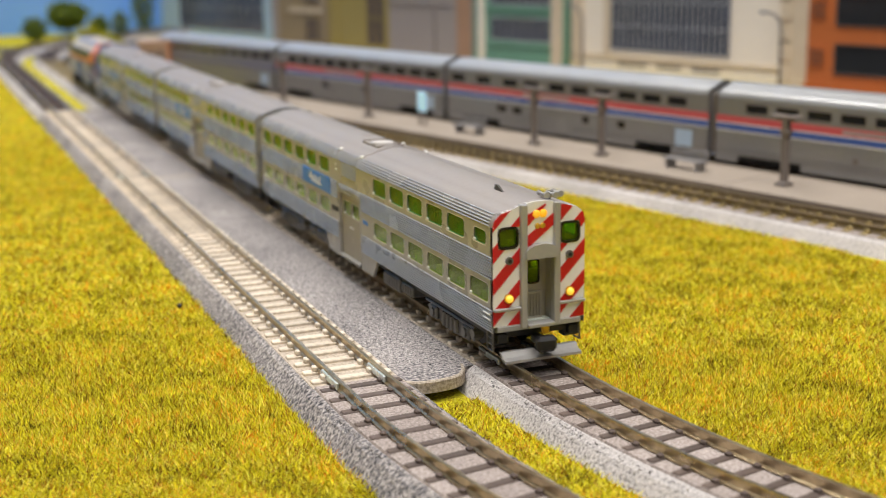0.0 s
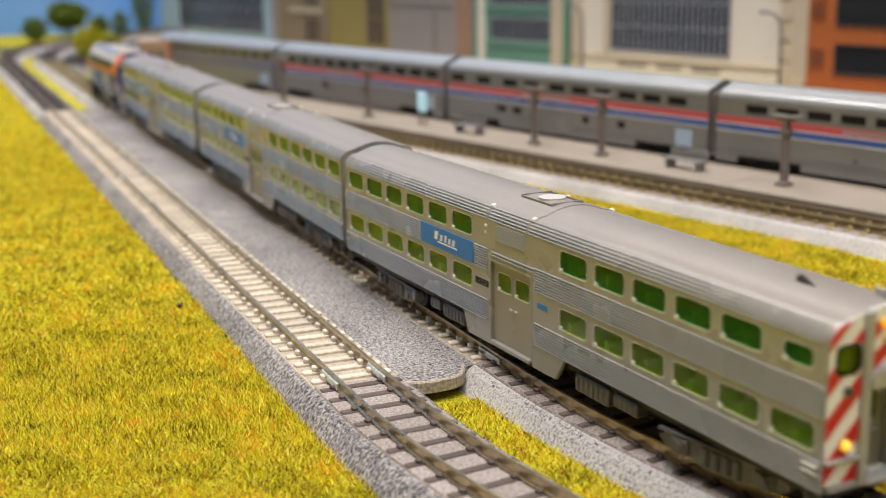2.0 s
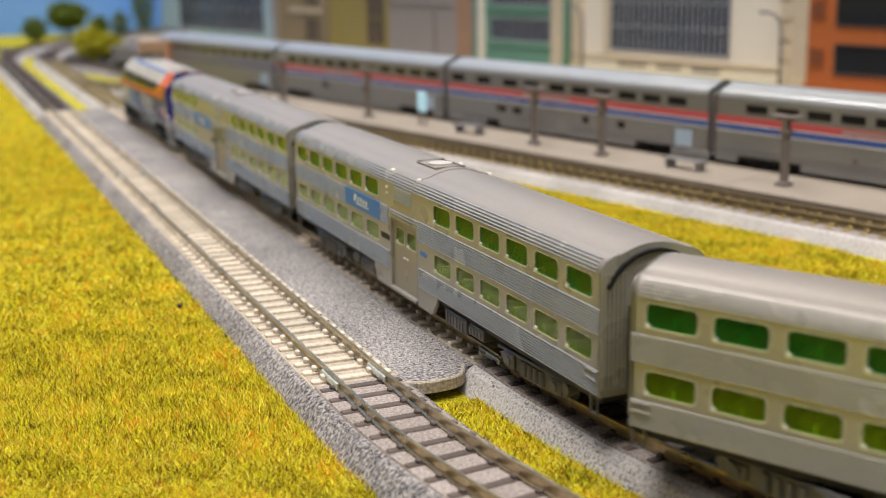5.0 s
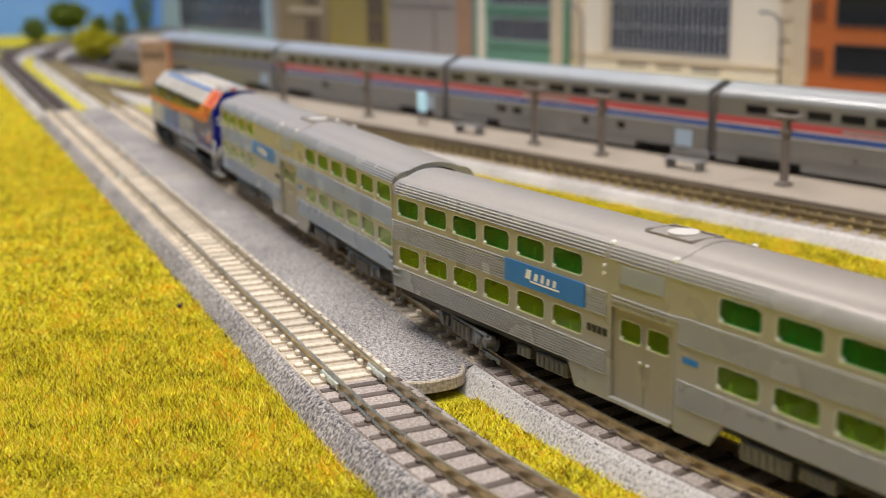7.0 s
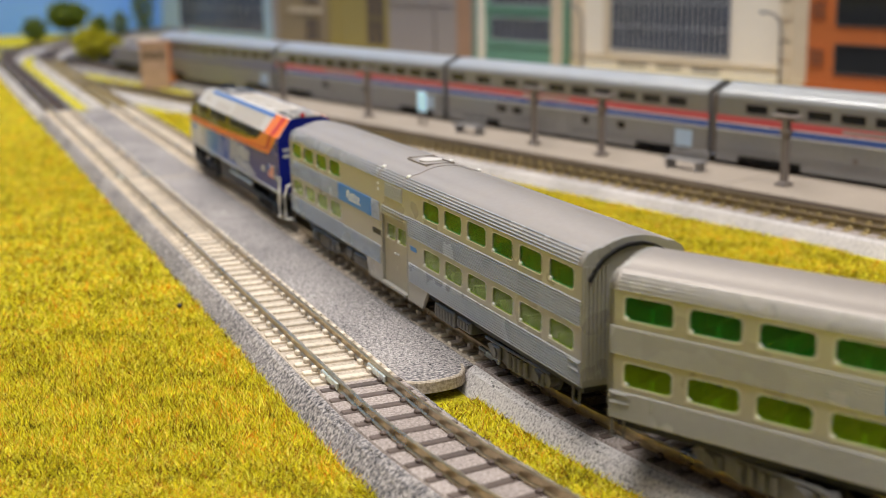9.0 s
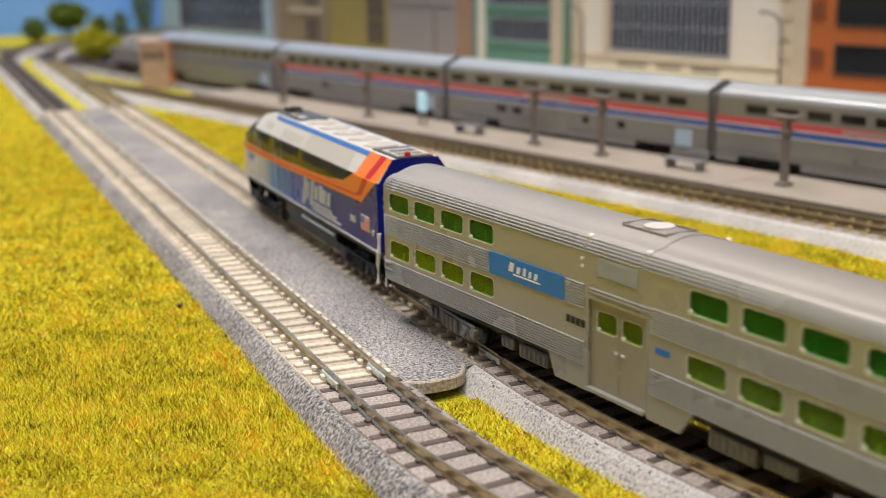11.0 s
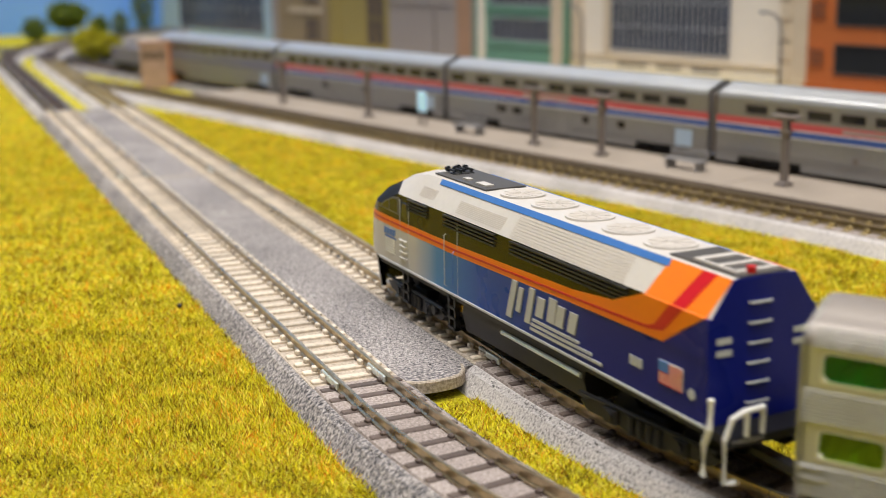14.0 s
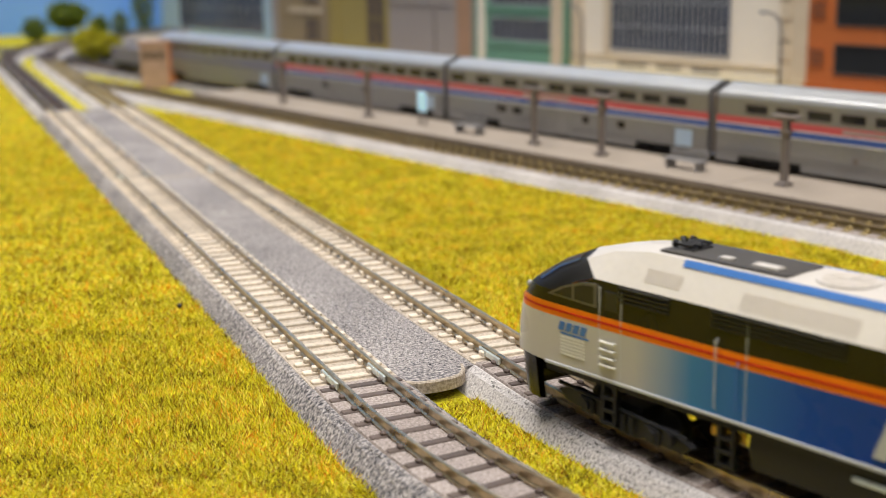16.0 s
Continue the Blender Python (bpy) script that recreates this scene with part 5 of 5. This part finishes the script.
M_BRICK_O = mat("orange_brick", (0.50, 0.20, 0.09), 0.85, vary=0.2, grain=500, large=120)
M_DKBROWN = mat("dark_brown_wall", (0.10, 0.075, 0.065), 0.8, vary=0.2)


def signal_house():
    h = thing("signal_house", "small pink and orange brick house by the turnout", "building")
    part("wall", boxes((-12, 6, -9, 10, 0, 29)), M_BRICK, h, "pale pink brick walls")
    part("wing", boxes((6, 14, -7, 10, 0, 27)), M_BRICK_O, h, "orange brick wing")
    part("annex", boxes((14, 34, 0, 18, 0, 22)), M_DKBROWN, h, "dark brown annex")
    part("roof", boxes((-13, 7, -10, 11, 29, 31.5), bev=0.5), M_BRICK, h)
    part("roof", boxes((6, 15, -8, 11, 27, 29.5), bev=0.5), M_BRICK_O, h)
    for x in (-9.5, -4.5, 0.5):
        part("window", boxes((x, x + 2.8, -9.3, -8.8, 19, 25)), M_DARKGLASS, h)
    for x in (8.2,):
        part("window", boxes((x, x + 3.0, -7.3, -6.8, 18, 24)), M_DARKGLASS, h)
    h.matrix_basis = pose(49 * MM, 632 * MM, 0, 0, 0, -18)


signal_house()


# ---- town ----
def building(s0, s1, height, wall, label, o=330.0, depth=90.0, windows=(), bands=(), base=6.0, cat="building"):
    """A town building: s along the row, windows as (s0, s1, z0, z1, columns, rows, glass material, frame material)."""
    b = thing("town_building", label, cat, "town buildings")
    w = s1 - s0
    part("wall", boxes((0, w, 0, depth, 0, height)), wall, b)
    part("roof", boxes((-1.5, w + 1.5, -1.5, depth + 1.5, height, height + 3.0)), wall, b)
    part("plinth", boxes((-0.8, w + 0.8, -1.0, 0.0, 0, base)), wall, b)
    for a0, a1, z0, z1, m_ in bands:
        part("facade_band", boxes((a0 - s0, a1 - s0, -1.2, 0.05, z0, z1), bev=0.1), m_, b)
    for a0, a1, z0, z1, cols, rows, g, fr in windows:
        x0, x1 = a0 - s0, a1 - s0
        win = part("window", boxes((x0, x1, -0.25, 0.1, z0, z1)), g, b, "dark glazed window")
        bm = bmesh.new()
        for k in range(cols + 1):
            x = x0 + (x1 - x0) * k / cols
            box(bm, x - 0.35, x + 0.35, -0.8, -0.2, z0, z1)
        for k in range(rows + 1):
            z = z0 + (z1 - z0) * k / rows
            box(bm, x0 - 0.3, x1 + 0.3, -0.9, -0.2, z - 0.4, z + 0.4)
        part("window_frame", bm, fr, win)
    b.matrix_basis = back_pose(s0, o)
    return b


M_WALL_W = mat("cream_wall", (0.86, 0.78, 0.66), 0.8, vary=0.06, grain=300, large=20)
M_WALL_C = mat("beige_stone", (0.66, 0.55, 0.40), 0.8, vary=0.08, grain=300, large=20)
M_WALL_O = mat("orange_wall", (0.50, 0.135, 0.03), 0.7, vary=0.10, grain=300, large=20)
M_WALL_G = mat("green_wall", (0.16, 0.33, 0.24), 0.7, vary=0.08, grain=300, large=20)
M_WALL_P = mat("mauve_grey_wall", (0.34, 0.30, 0.28), 0.8, vary=0.06, grain=300, large=20)
M_WALL_T = mat("tan_wall", (0.30, 0.23, 0.13), 0.8, vary=0.1, grain=300, large=20)
M_WALL_Y = mat("ochre_wall", (0.34, 0.27, 0.085), 0.8, vary=0.1, grain=300, large=20)
M_WALL_B = mat("pale_blue_wall", (0.42, 0.58, 0.68), 0.7, vary=0.06, grain=300, large=20)
M_WALL_BR = mat("brown_pier", (0.40, 0.24, 0.15), 0.8, vary=0.1)
M_SHOPGLASS = mat("blue_black_glass", (0.05, 0.058, 0.085), 0.18, vary=0.25, bump=0.0, large=40)
M_MULLION = mat("steel_mullion", (0.46, 0.47, 0.49), 0.4, 0.2, vary=0.1)

building(-100, 70, 150, M_WALL_O, "orange-red brick town building with dark windows",
         windows=[(-80, -30, z, z + 17, 1, 1, M_DARKGLASS, M_DKBROWN) for z in (12, 40, 68, 96, 124)] + [(-10, 50, z, z + 17, 3, 1, M_DARKGLASS, M_WALL_O) for z in (12, 40, 68)]
         + [(-97.5, -88, z + 4, z + 14, 2, 3, M_DKBROWN, M_WALL_O) for z in (12, 40, 68, 96)])
building(-122, -101, 140, M_WALL_C, "narrow beige stone town building with quoins", o=332,
         bands=[(-122, -114, 6 + 12 * k, 15 + 12 * k, M_WALL_C) for k in range(10)])
building(-312, -123, 150, M_WALL_W, "cream town building with a tall dark glazed bay", o=334,
         windows=[(-271, -163, 17, 100, 22, 5, M_SHOPGLASS, M_MULLION), (-264, -236, 3.5, 8.5, 3, 1, M_SHOPGLASS, M_WALL_C), (-226, -204, 3.5, 8.5, 3, 1, M_SHOPGLASS, M_WALL_C), (-194, -170, 3.5, 8.5, 3, 1, M_SHOPGLASS, M_WALL_C)],
         bands=[(-312, -123, 10.5, 13, M_WALL_C), (-312, -300, 0, 150, M_WALL_C), (-278, -272, 13, 110, M_WALL_C)])
building(-424, -316, 150, M_WALL_G, "green town building with framed dark windows", o=330,
         windows=[(-402, -332, z, z + 17, 9, 1, M_SHOPGLASS, M_MULLION) for z in (19, 46, 73, 100)],
         bands=[(-418, -410, 0, 150, M_WALL_W), (-330, -318, 0, 150, M_WALL_C)] + [(-408, -332, z, z + 4, M_WALL_G) for z in (14, 41, 68)])
building(-546, -426, 150, M_WALL_P, "plain mauve-grey town building", o=330,
         bands=[(-446, -428, 0, 150, M_WALL_BR), (-546, -452, 44, 46, M_WALL_P)])
building(-650, -548, 150, M_WALL_Y, "ochre town building with dark bays", o=332,
         windows=[(-584, -556, 6, 100, 2, 4, M_DKBROWN, M_WALL_Y)], bands=[(-644, -632, 0, 150, M_WALL_Y)])
building(-756, -652, 150, M_WALL_T, "tan town building with a dark doorway", o=330,
         windows=[(-690, -664, 5, 27, 2, 2, M_DKBROWN, M_WALL_T), (-690, -664, 40, 62, 2, 2, M_DKBROWN, M_WALL_T)], bands=[(-756, -745, 0, 150, M_WALL_P), (-720, -660, 32, 36, M_WALL_C)])
building(-1040, -760, 170, M_WALL_B, "pale blue town building with a wide dark glass front", o=336, depth=120,
         windows=[(-988, -786, 8, 150, 14, 6, M_SHOPGLASS, M_MULLION)])

bm = bmesh.new()
box(bm, -900, 420, 81.5, 326, -2, 0.8)
road = tagged(part("road", bm, mat("street_asphalt", (0.055, 0.055, 0.058), 0.85, vary=0.2, grain=900), None), "dark grey town street in front of the buildings", "road", kind="structure")
road.matrix_basis = back_pose(0, 0)
bm = bmesh.new()
box(bm, -900, 420, 296, 326, 0.6, 1.9, 0.2)
pav = tagged(part("pavement", bm, M_PLATFORM, None), "pale pavement along the town buildings", "pavement", kind="structure")
pav.matrix_basis = back_pose(0, 0)

lamp = thing("street_lamp", "grey street lamp with a curved arm", "street lamp", "street lamps")
part("pole", tube(bmesh.new(), [(0, 0, 0), (0, 0, 44), (-1.2, 0, 49), (-4, 0, 52), (-9, 0, 53)], 0.7, 8), M_POST, lamp, smooth=True)
part("lamp_head", boxes((-13.5, -8.5, -1.2, 1.2, 52.2, 53.8), bev=0.4), M_BENCH, lamp)
part("base", boxes((-1.6, 1.6, -1.6, 1.6, 0, 3), bev=0.3), M_POST, lamp)
lamp.matrix_basis = back_pose(-156, 200, 0.8)
for s_ in (-16.0, -299.0, 120.0, -440.0):
    copy_thing(lamp, back_pose(s_, 200, 0.8))

# ---- trees and backdrop ----
def tree(x, y, h, r, leaf, label, slim=1.0, seed=0, name="tree", trunk=0.35):
    rng = random.Random(seed)
    t = thing(name, label, "tree" if name == "tree" else "bush", "layout trees")
    bm = bmesh.new()
    tube(bm, [(0, 0, 0), (0.3, 0.2, h * trunk * 0.6), (0, 0.4, h * 0.7)], max(h * 0.03, 0.8), 8)
    for k in range(6):
        a = rng.uniform(0, math.tau)
        tube(bm, [(0, 0, h * (trunk * 0.7 + 0.05 * k)), (r * 0.6 * math.cos(a), r * 0.6 * math.sin(a), h * (trunk + 0.08 * k))], max(h * 0.012, 0.4), 6)
    part("trunk", bm, M_BARK, t)
    verts, faces = [], []
    for _ in range(1500):
        u, v, k = rng.uniform(-1, 1), rng.uniform(0, math.tau), rng.uniform(0.35, 1) ** 0.5
        wob = 1 + 0.25 * math.sin(3 * v + seed) * math.cos(2.3 * u * 3 + seed)
        q = math.sqrt(1 - u * u)
        c = Vector((r * wob * k * q * math.cos(v), r * wob * k * q * math.sin(v), h * (trunk + (1 - trunk) / 2) + h * (1 - trunk) / 2 * slim * wob * k * u))
        n1 = Vector((rng.gauss(0, 1), rng.gauss(0, 1), rng.gauss(0, 1))).normalized()
        n2 = n1.orthogonal().normalized()
        n3 = n1.cross(n2)
        s = rng.uniform(0.8, 1.7) * r * 0.075
        i = len(verts)
        verts += [(c + n2 * s) * MM, (c + n3 * s) * MM, (c - n2 * s) * MM, (c - n3 * s * 0.8 + n1 * s * 0.5) * MM]
        faces += [(i, i + 1, i + 2), (i, i + 2, i + 3)]
    me = bpy.data.meshes.new("crown")
    me.from_pydata([tuple(v) for v in verts], [], faces)
    me.materials.append(leaf)
    ob = new("crown", me)
    ob.parent = t
    t.matrix_basis = pose(x * MM, y * MM, 0, 0, 0, seed * 40)


tree(21, 1200, 26, 13, M_LEAF, "small dark green tree near the far bend", seed=1, trunk=0.08)
tree(66, 1290, 40, 22, M_LEAF, "round leafy green tree at the far end", seed=2, trunk=0.2)
tree(88, 1200, 26, 11, M_LEAF, "small dark green tree", seed=3, trunk=0.05)
tree(106, 1170, 32, 9, M_LEAF, "slim dark green tree", seed=4, trunk=0.05)
tree(152, 1290, 62, 13, M_LEAF, "tall narrow dark green tree", seed=5, trunk=0.04)
tree(38, 893, 30, 14, M_LEAF_Y, "yellow-green bush beside the far track", seed=6, name="bush", trunk=0.05)
tree(54, 905, 22, 13, M_LEAF_Y, "low yellow-green bush beside the far track", seed=7, name="bush", trunk=0.05)

M_SKY = ramp_mat("painted_sky", [(0.3, (0.11, 0.30, 0.90)), (0.52, (0.21, 0.43, 0.95)), (0.75, (0.55, 0.74, 1.0))], scale=3.0, bump=0, large=1.5, detail=4)
tagged(part("backdrop", boxes((-900, 1100, 1352, 1362, 0, 900)), M_SKY, None), "painted blue sky backdrop board with soft clouds", "backdrop", kind="structure")

bm = bmesh.new()
bmesh.ops.create_icosphere(bm, subdivisions=1, radius=0.7, matrix=Matrix.Translation((-50.4, 79.0, 1.2)))
tagged(part("pebble", bm, M_UNDER, None), "tiny dark pebble lying in the grass", "pebble")

# the unseen room that closes the place, added in grey to hold down bounced light
M_ROOM = mat("room_wall", (0.30, 0.29, 0.28), 0.9, vary=0.05, grain=30, large=2)
for nm, b in (("wall_north", (-2600, 2600, 2600, 2700, -900, 1700)), ("wall_south", (-2600, 2600, -2200, -2100, -900, 1700)),
              ("wall_west", (-2600, -2500, -2100, 2600, -900, 1700)), ("wall_east", (2500, 2600, -2100, 2600, -900, 1700)),
              ("ceiling", (-2600, 2600, -2200, 2700, 1700, 1760)), ("floor", (-2600, 2600, -2200, 2700, -960, -900))):
    tagged(part(nm, boxes(b), M_ROOM, None), "unseen plain grey room " + nm.split("_")[0], nm.split("_")[0], kind="structure")
for nm, x in (("table_leg", -800), ("table_leg", 1000)):
    for y in (-800, 1300):
        tagged(part(nm, boxes((x - 40, x + 40, y - 40, y + 40, -900, -40)), M_POST, None), "plain wooden layout table leg", "table leg", "table legs")


# ---- grass fibres, ballast grains ----
def clear_of_tracks(x, y):
    """True where the mat is not covered by a roadbed."""
    d0 = np.hypot(x - R_IN, y - Y_BEND)
    near = y < Y_BEND
    in_b = np.where(near, np.abs(d0 - R_IN), np.abs(x))
    in_a = np.where(near, np.abs(d0 - (R_IN + SPACING)), np.abs(x + SPACING))
    free = (in_b > 12.2) & (in_a > 12.2)
    slab = (y > Y_BEND) & (y < Y_BEND + 496) & (x > -45) & (x < 12)
    off = (x - BACK_O.x) * BACK_N.x + (y - BACK_O.y) * BACK_N.y
    return free & ~slab & (off < 0.8)


strip = sweep(bmesh.new(), [path_mid(R_IN * radians(k))[0] for k in range(0, 76, 2)], [(-4.4, 0.0), (-4.4, 0.8), (4.4, 0.8), (4.4, 0.0)])
tagged(part("grass_strip", strip, M_GROUND, None), "raised strip of grass mat between the curved tracks", "grass mat")


def fibres(name, label, x0, x1, y0, y1, count, height, width, seed, fade_in=0.0, fade_out=0.0):
    rng = np.random.default_rng(seed)
    x, y = rng.uniform(x0, x1, count), rng.uniform(y0, y1, count)
    keep = clear_of_tracks(x, y)
    if fade_in:
        keep &= rng.random(count) < (y - y0) / fade_in
    if fade_out:
        keep &= rng.random(count) < (y1 - y) / fade_out
    x, y = x[keep], y[keep]
    n = len(x)
    a, lean, h = rng.uniform(0, math.tau, n), rng.uniform(0.3, 1.1, n) * height, rng.uniform(0.5, 1.0, n) * height
    b = rng.uniform(0, math.tau, n)
    r = np.hypot(x - R_IN, y - Y_BEND) - R_IN - SPACING / 2
    base = np.stack([x, y, np.where((np.abs(r) < 4.4) & (y < Y_BEND), 0.8, 0.0)], 1)
    tip = base + np.stack([lean * np.cos(b), lean * np.sin(b), h], 1)
    side = np.stack([np.cos(a), np.sin(a), np.zeros(n)], 1) * width / 2
    co = np.stack([base - side, base + side, tip + side * 0.5], 1).reshape(-1, 3) * MM
    me = bpy.data.meshes.new(name)
    me.vertices.add(3 * n)
    me.vertices.foreach_set("co", co.ravel())
    me.loops.add(3 * n)
    me.loops.foreach_set("vertex_index", np.arange(3 * n))
    me.polygons.add(n)
    me.polygons.foreach_set("loop_start", np.arange(n) * 3)
    me.update(calc_edges=True)
    me.materials.append(M_GRASS)
    return tagged(new(name, me), label, "grass", kind="stuff")


fibres("grass", "dense yellow-green static grass fibres", -175, -44, -90, 110, 230000, 1.7, 0.24, 1, 0, 60)
fibres("grass", "dense yellow-green static grass fibres, further along", -270, -44, 50, 480, 230000, 1.7, 0.40, 2, 60, 200)
fibres("grass", "yellow-green static grass at the far edge", -420, -44, 260, 1320, 170000, 1.7, 0.75, 6, 200, 0)
fibres("grass", "static grass fibres between the tracks", -25, 60, -110, 0, 70000, 1.5, 0.24, 3)
fibres("grass", "static grass fibres beside the curved track", 12, 130, -110, 200, 220000, 1.7, 0.27, 4, 0, 70)
fibres("grass", "static grass fibres towards the station", 12, 110, 130, 480, 100000, 1.6, 0.42, 5, 70, 0)


def grains(name, label, count, place, size, seed):
    """Loose grains as small irregular tetrahedra; place(rng, n) gives x, y, z."""
    rng = np.random.default_rng(seed)
    x, y, z = place(rng, count)
    n = len(x)
    c = np.stack([x, y, z], 1)
    s = rng.uniform(0.5, 1.0, (n, 1, 1)) * size
    off = rng.normal(0, 1, (n, 4, 3))
    off /= np.linalg.norm(off, axis=2, keepdims=True)
    co = (c[:, None] + off * s).reshape(-1, 3) * MM
    idx = (np.array([[0, 1, 2], [0, 3, 1], [1, 3, 2], [0, 2, 3]])[None] + np.arange(n)[:, None, None] * 4).reshape(-1)
    me = bpy.data.meshes.new(name)
    me.vertices.add(4 * n)
    me.vertices.foreach_set("co", co.ravel())
    me.loops.add(12 * n)
    me.loops.foreach_set("vertex_index", idx)
    me.polygons.add(4 * n)
    me.polygons.foreach_set("loop_start", np.arange(4 * n) * 3)
    me.update(calc_edges=True)
    me.materials.append(M_GRAIN)
    return tagged(new(name, me), label, "gravel", kind="stuff")


def on_slab(rng, n):
    return rng.uniform(-24.4, -8.6, n), rng.uniform(Y_BEND + JOINT, 190, n), np.full(n, 4.2)


def on_left_shoulder(rng, n):
    k = rng.uniform(0, 1, n)
    return -45.5 + 3.4 * k, rng.uniform(Y_BEND, 230, n), 3.9 * k


def on_bends(rng, n):
    th, e, k = rng.uniform(0, 0.75, n), rng.choice([-1, 1], n), rng.uniform(0, 1, n)
    r = R_IN + rng.choice([0.0, SPACING], n) + e * (8.6 + 3.9 * k)
    return R_IN - r * np.cos(th), Y_BEND - r * np.sin(th), np.clip(4.1 * (1 - (k - 0.18) / 0.82), 0, 4.1)


grains("gravel", "loose grey ballast grains between the tracks", 26000, on_slab, 0.28, 11)
grains("gravel", "grey ballast grains on the roadbed shoulder", 16000, on_left_shoulder, 0.27, 12)
grains("gravel", "pale ballast grains beside the curved tracks", 16000, on_bends, 0.27, 13)


# ---- movement ----
def travelled(t):
    """Way of the leading car's middle past the bend's start, at t seconds."""
    k = t - 8.0
    return 253.97 + 41.69 * k - 0.035 * k * k - 0.00701 * k ** 3


def rail_pose(s, base):
    a, b = on_track(s - base / 2)[0], on_track(s + base / 2)[0]
    c, d = (a + b) / 2, (b - a).normalized()
    return c, math.atan2(d.y, d.x)


def motions():
    times = [0.5 * k for k in range(33)]
    for ob, trucks, lag, base in ((CAR_1, TRUCKS_1, 0.0, 113.0), (CAR_2, TRUCKS_2, 171.3, 113.0), (CAR_3, TRUCKS_3, 343.5, 113.0), (ENGINE, TRUCKS_4, 499.0, 86.0)):
        rows, turns = [], ([], [])
        for t in times:
            s = travelled(t) - lag
            c, a = rail_pose(s, base)
            rows.append((t, pose(c.x * MM, c.y * MM, 7 * MM, 0, 0, math.degrees(a))))
            for k, e in ((0, -1), (1, 1)):
                h = on_track(s + e * base / 2)[1]
                turn = (math.atan2(h.y, h.x) - a + math.pi) % math.tau - math.pi
                turns[k].append((t, pose(e * base / 2 * MM, 0, 0, 0, 0, math.degrees(turn))))
        walk(ob, rows)
        for k in (0, 1):
            walk(trucks[k], turns[k])
            for wheel in trucks[k].children:
                hub = wheel.matrix_basis.translation.copy()
                walk(wheel, [(0.1 * i, pose(*hub, 0, math.degrees((travelled(0.1 * i) - lag) / 2.95), 0)) for i in range(161)])


motions()
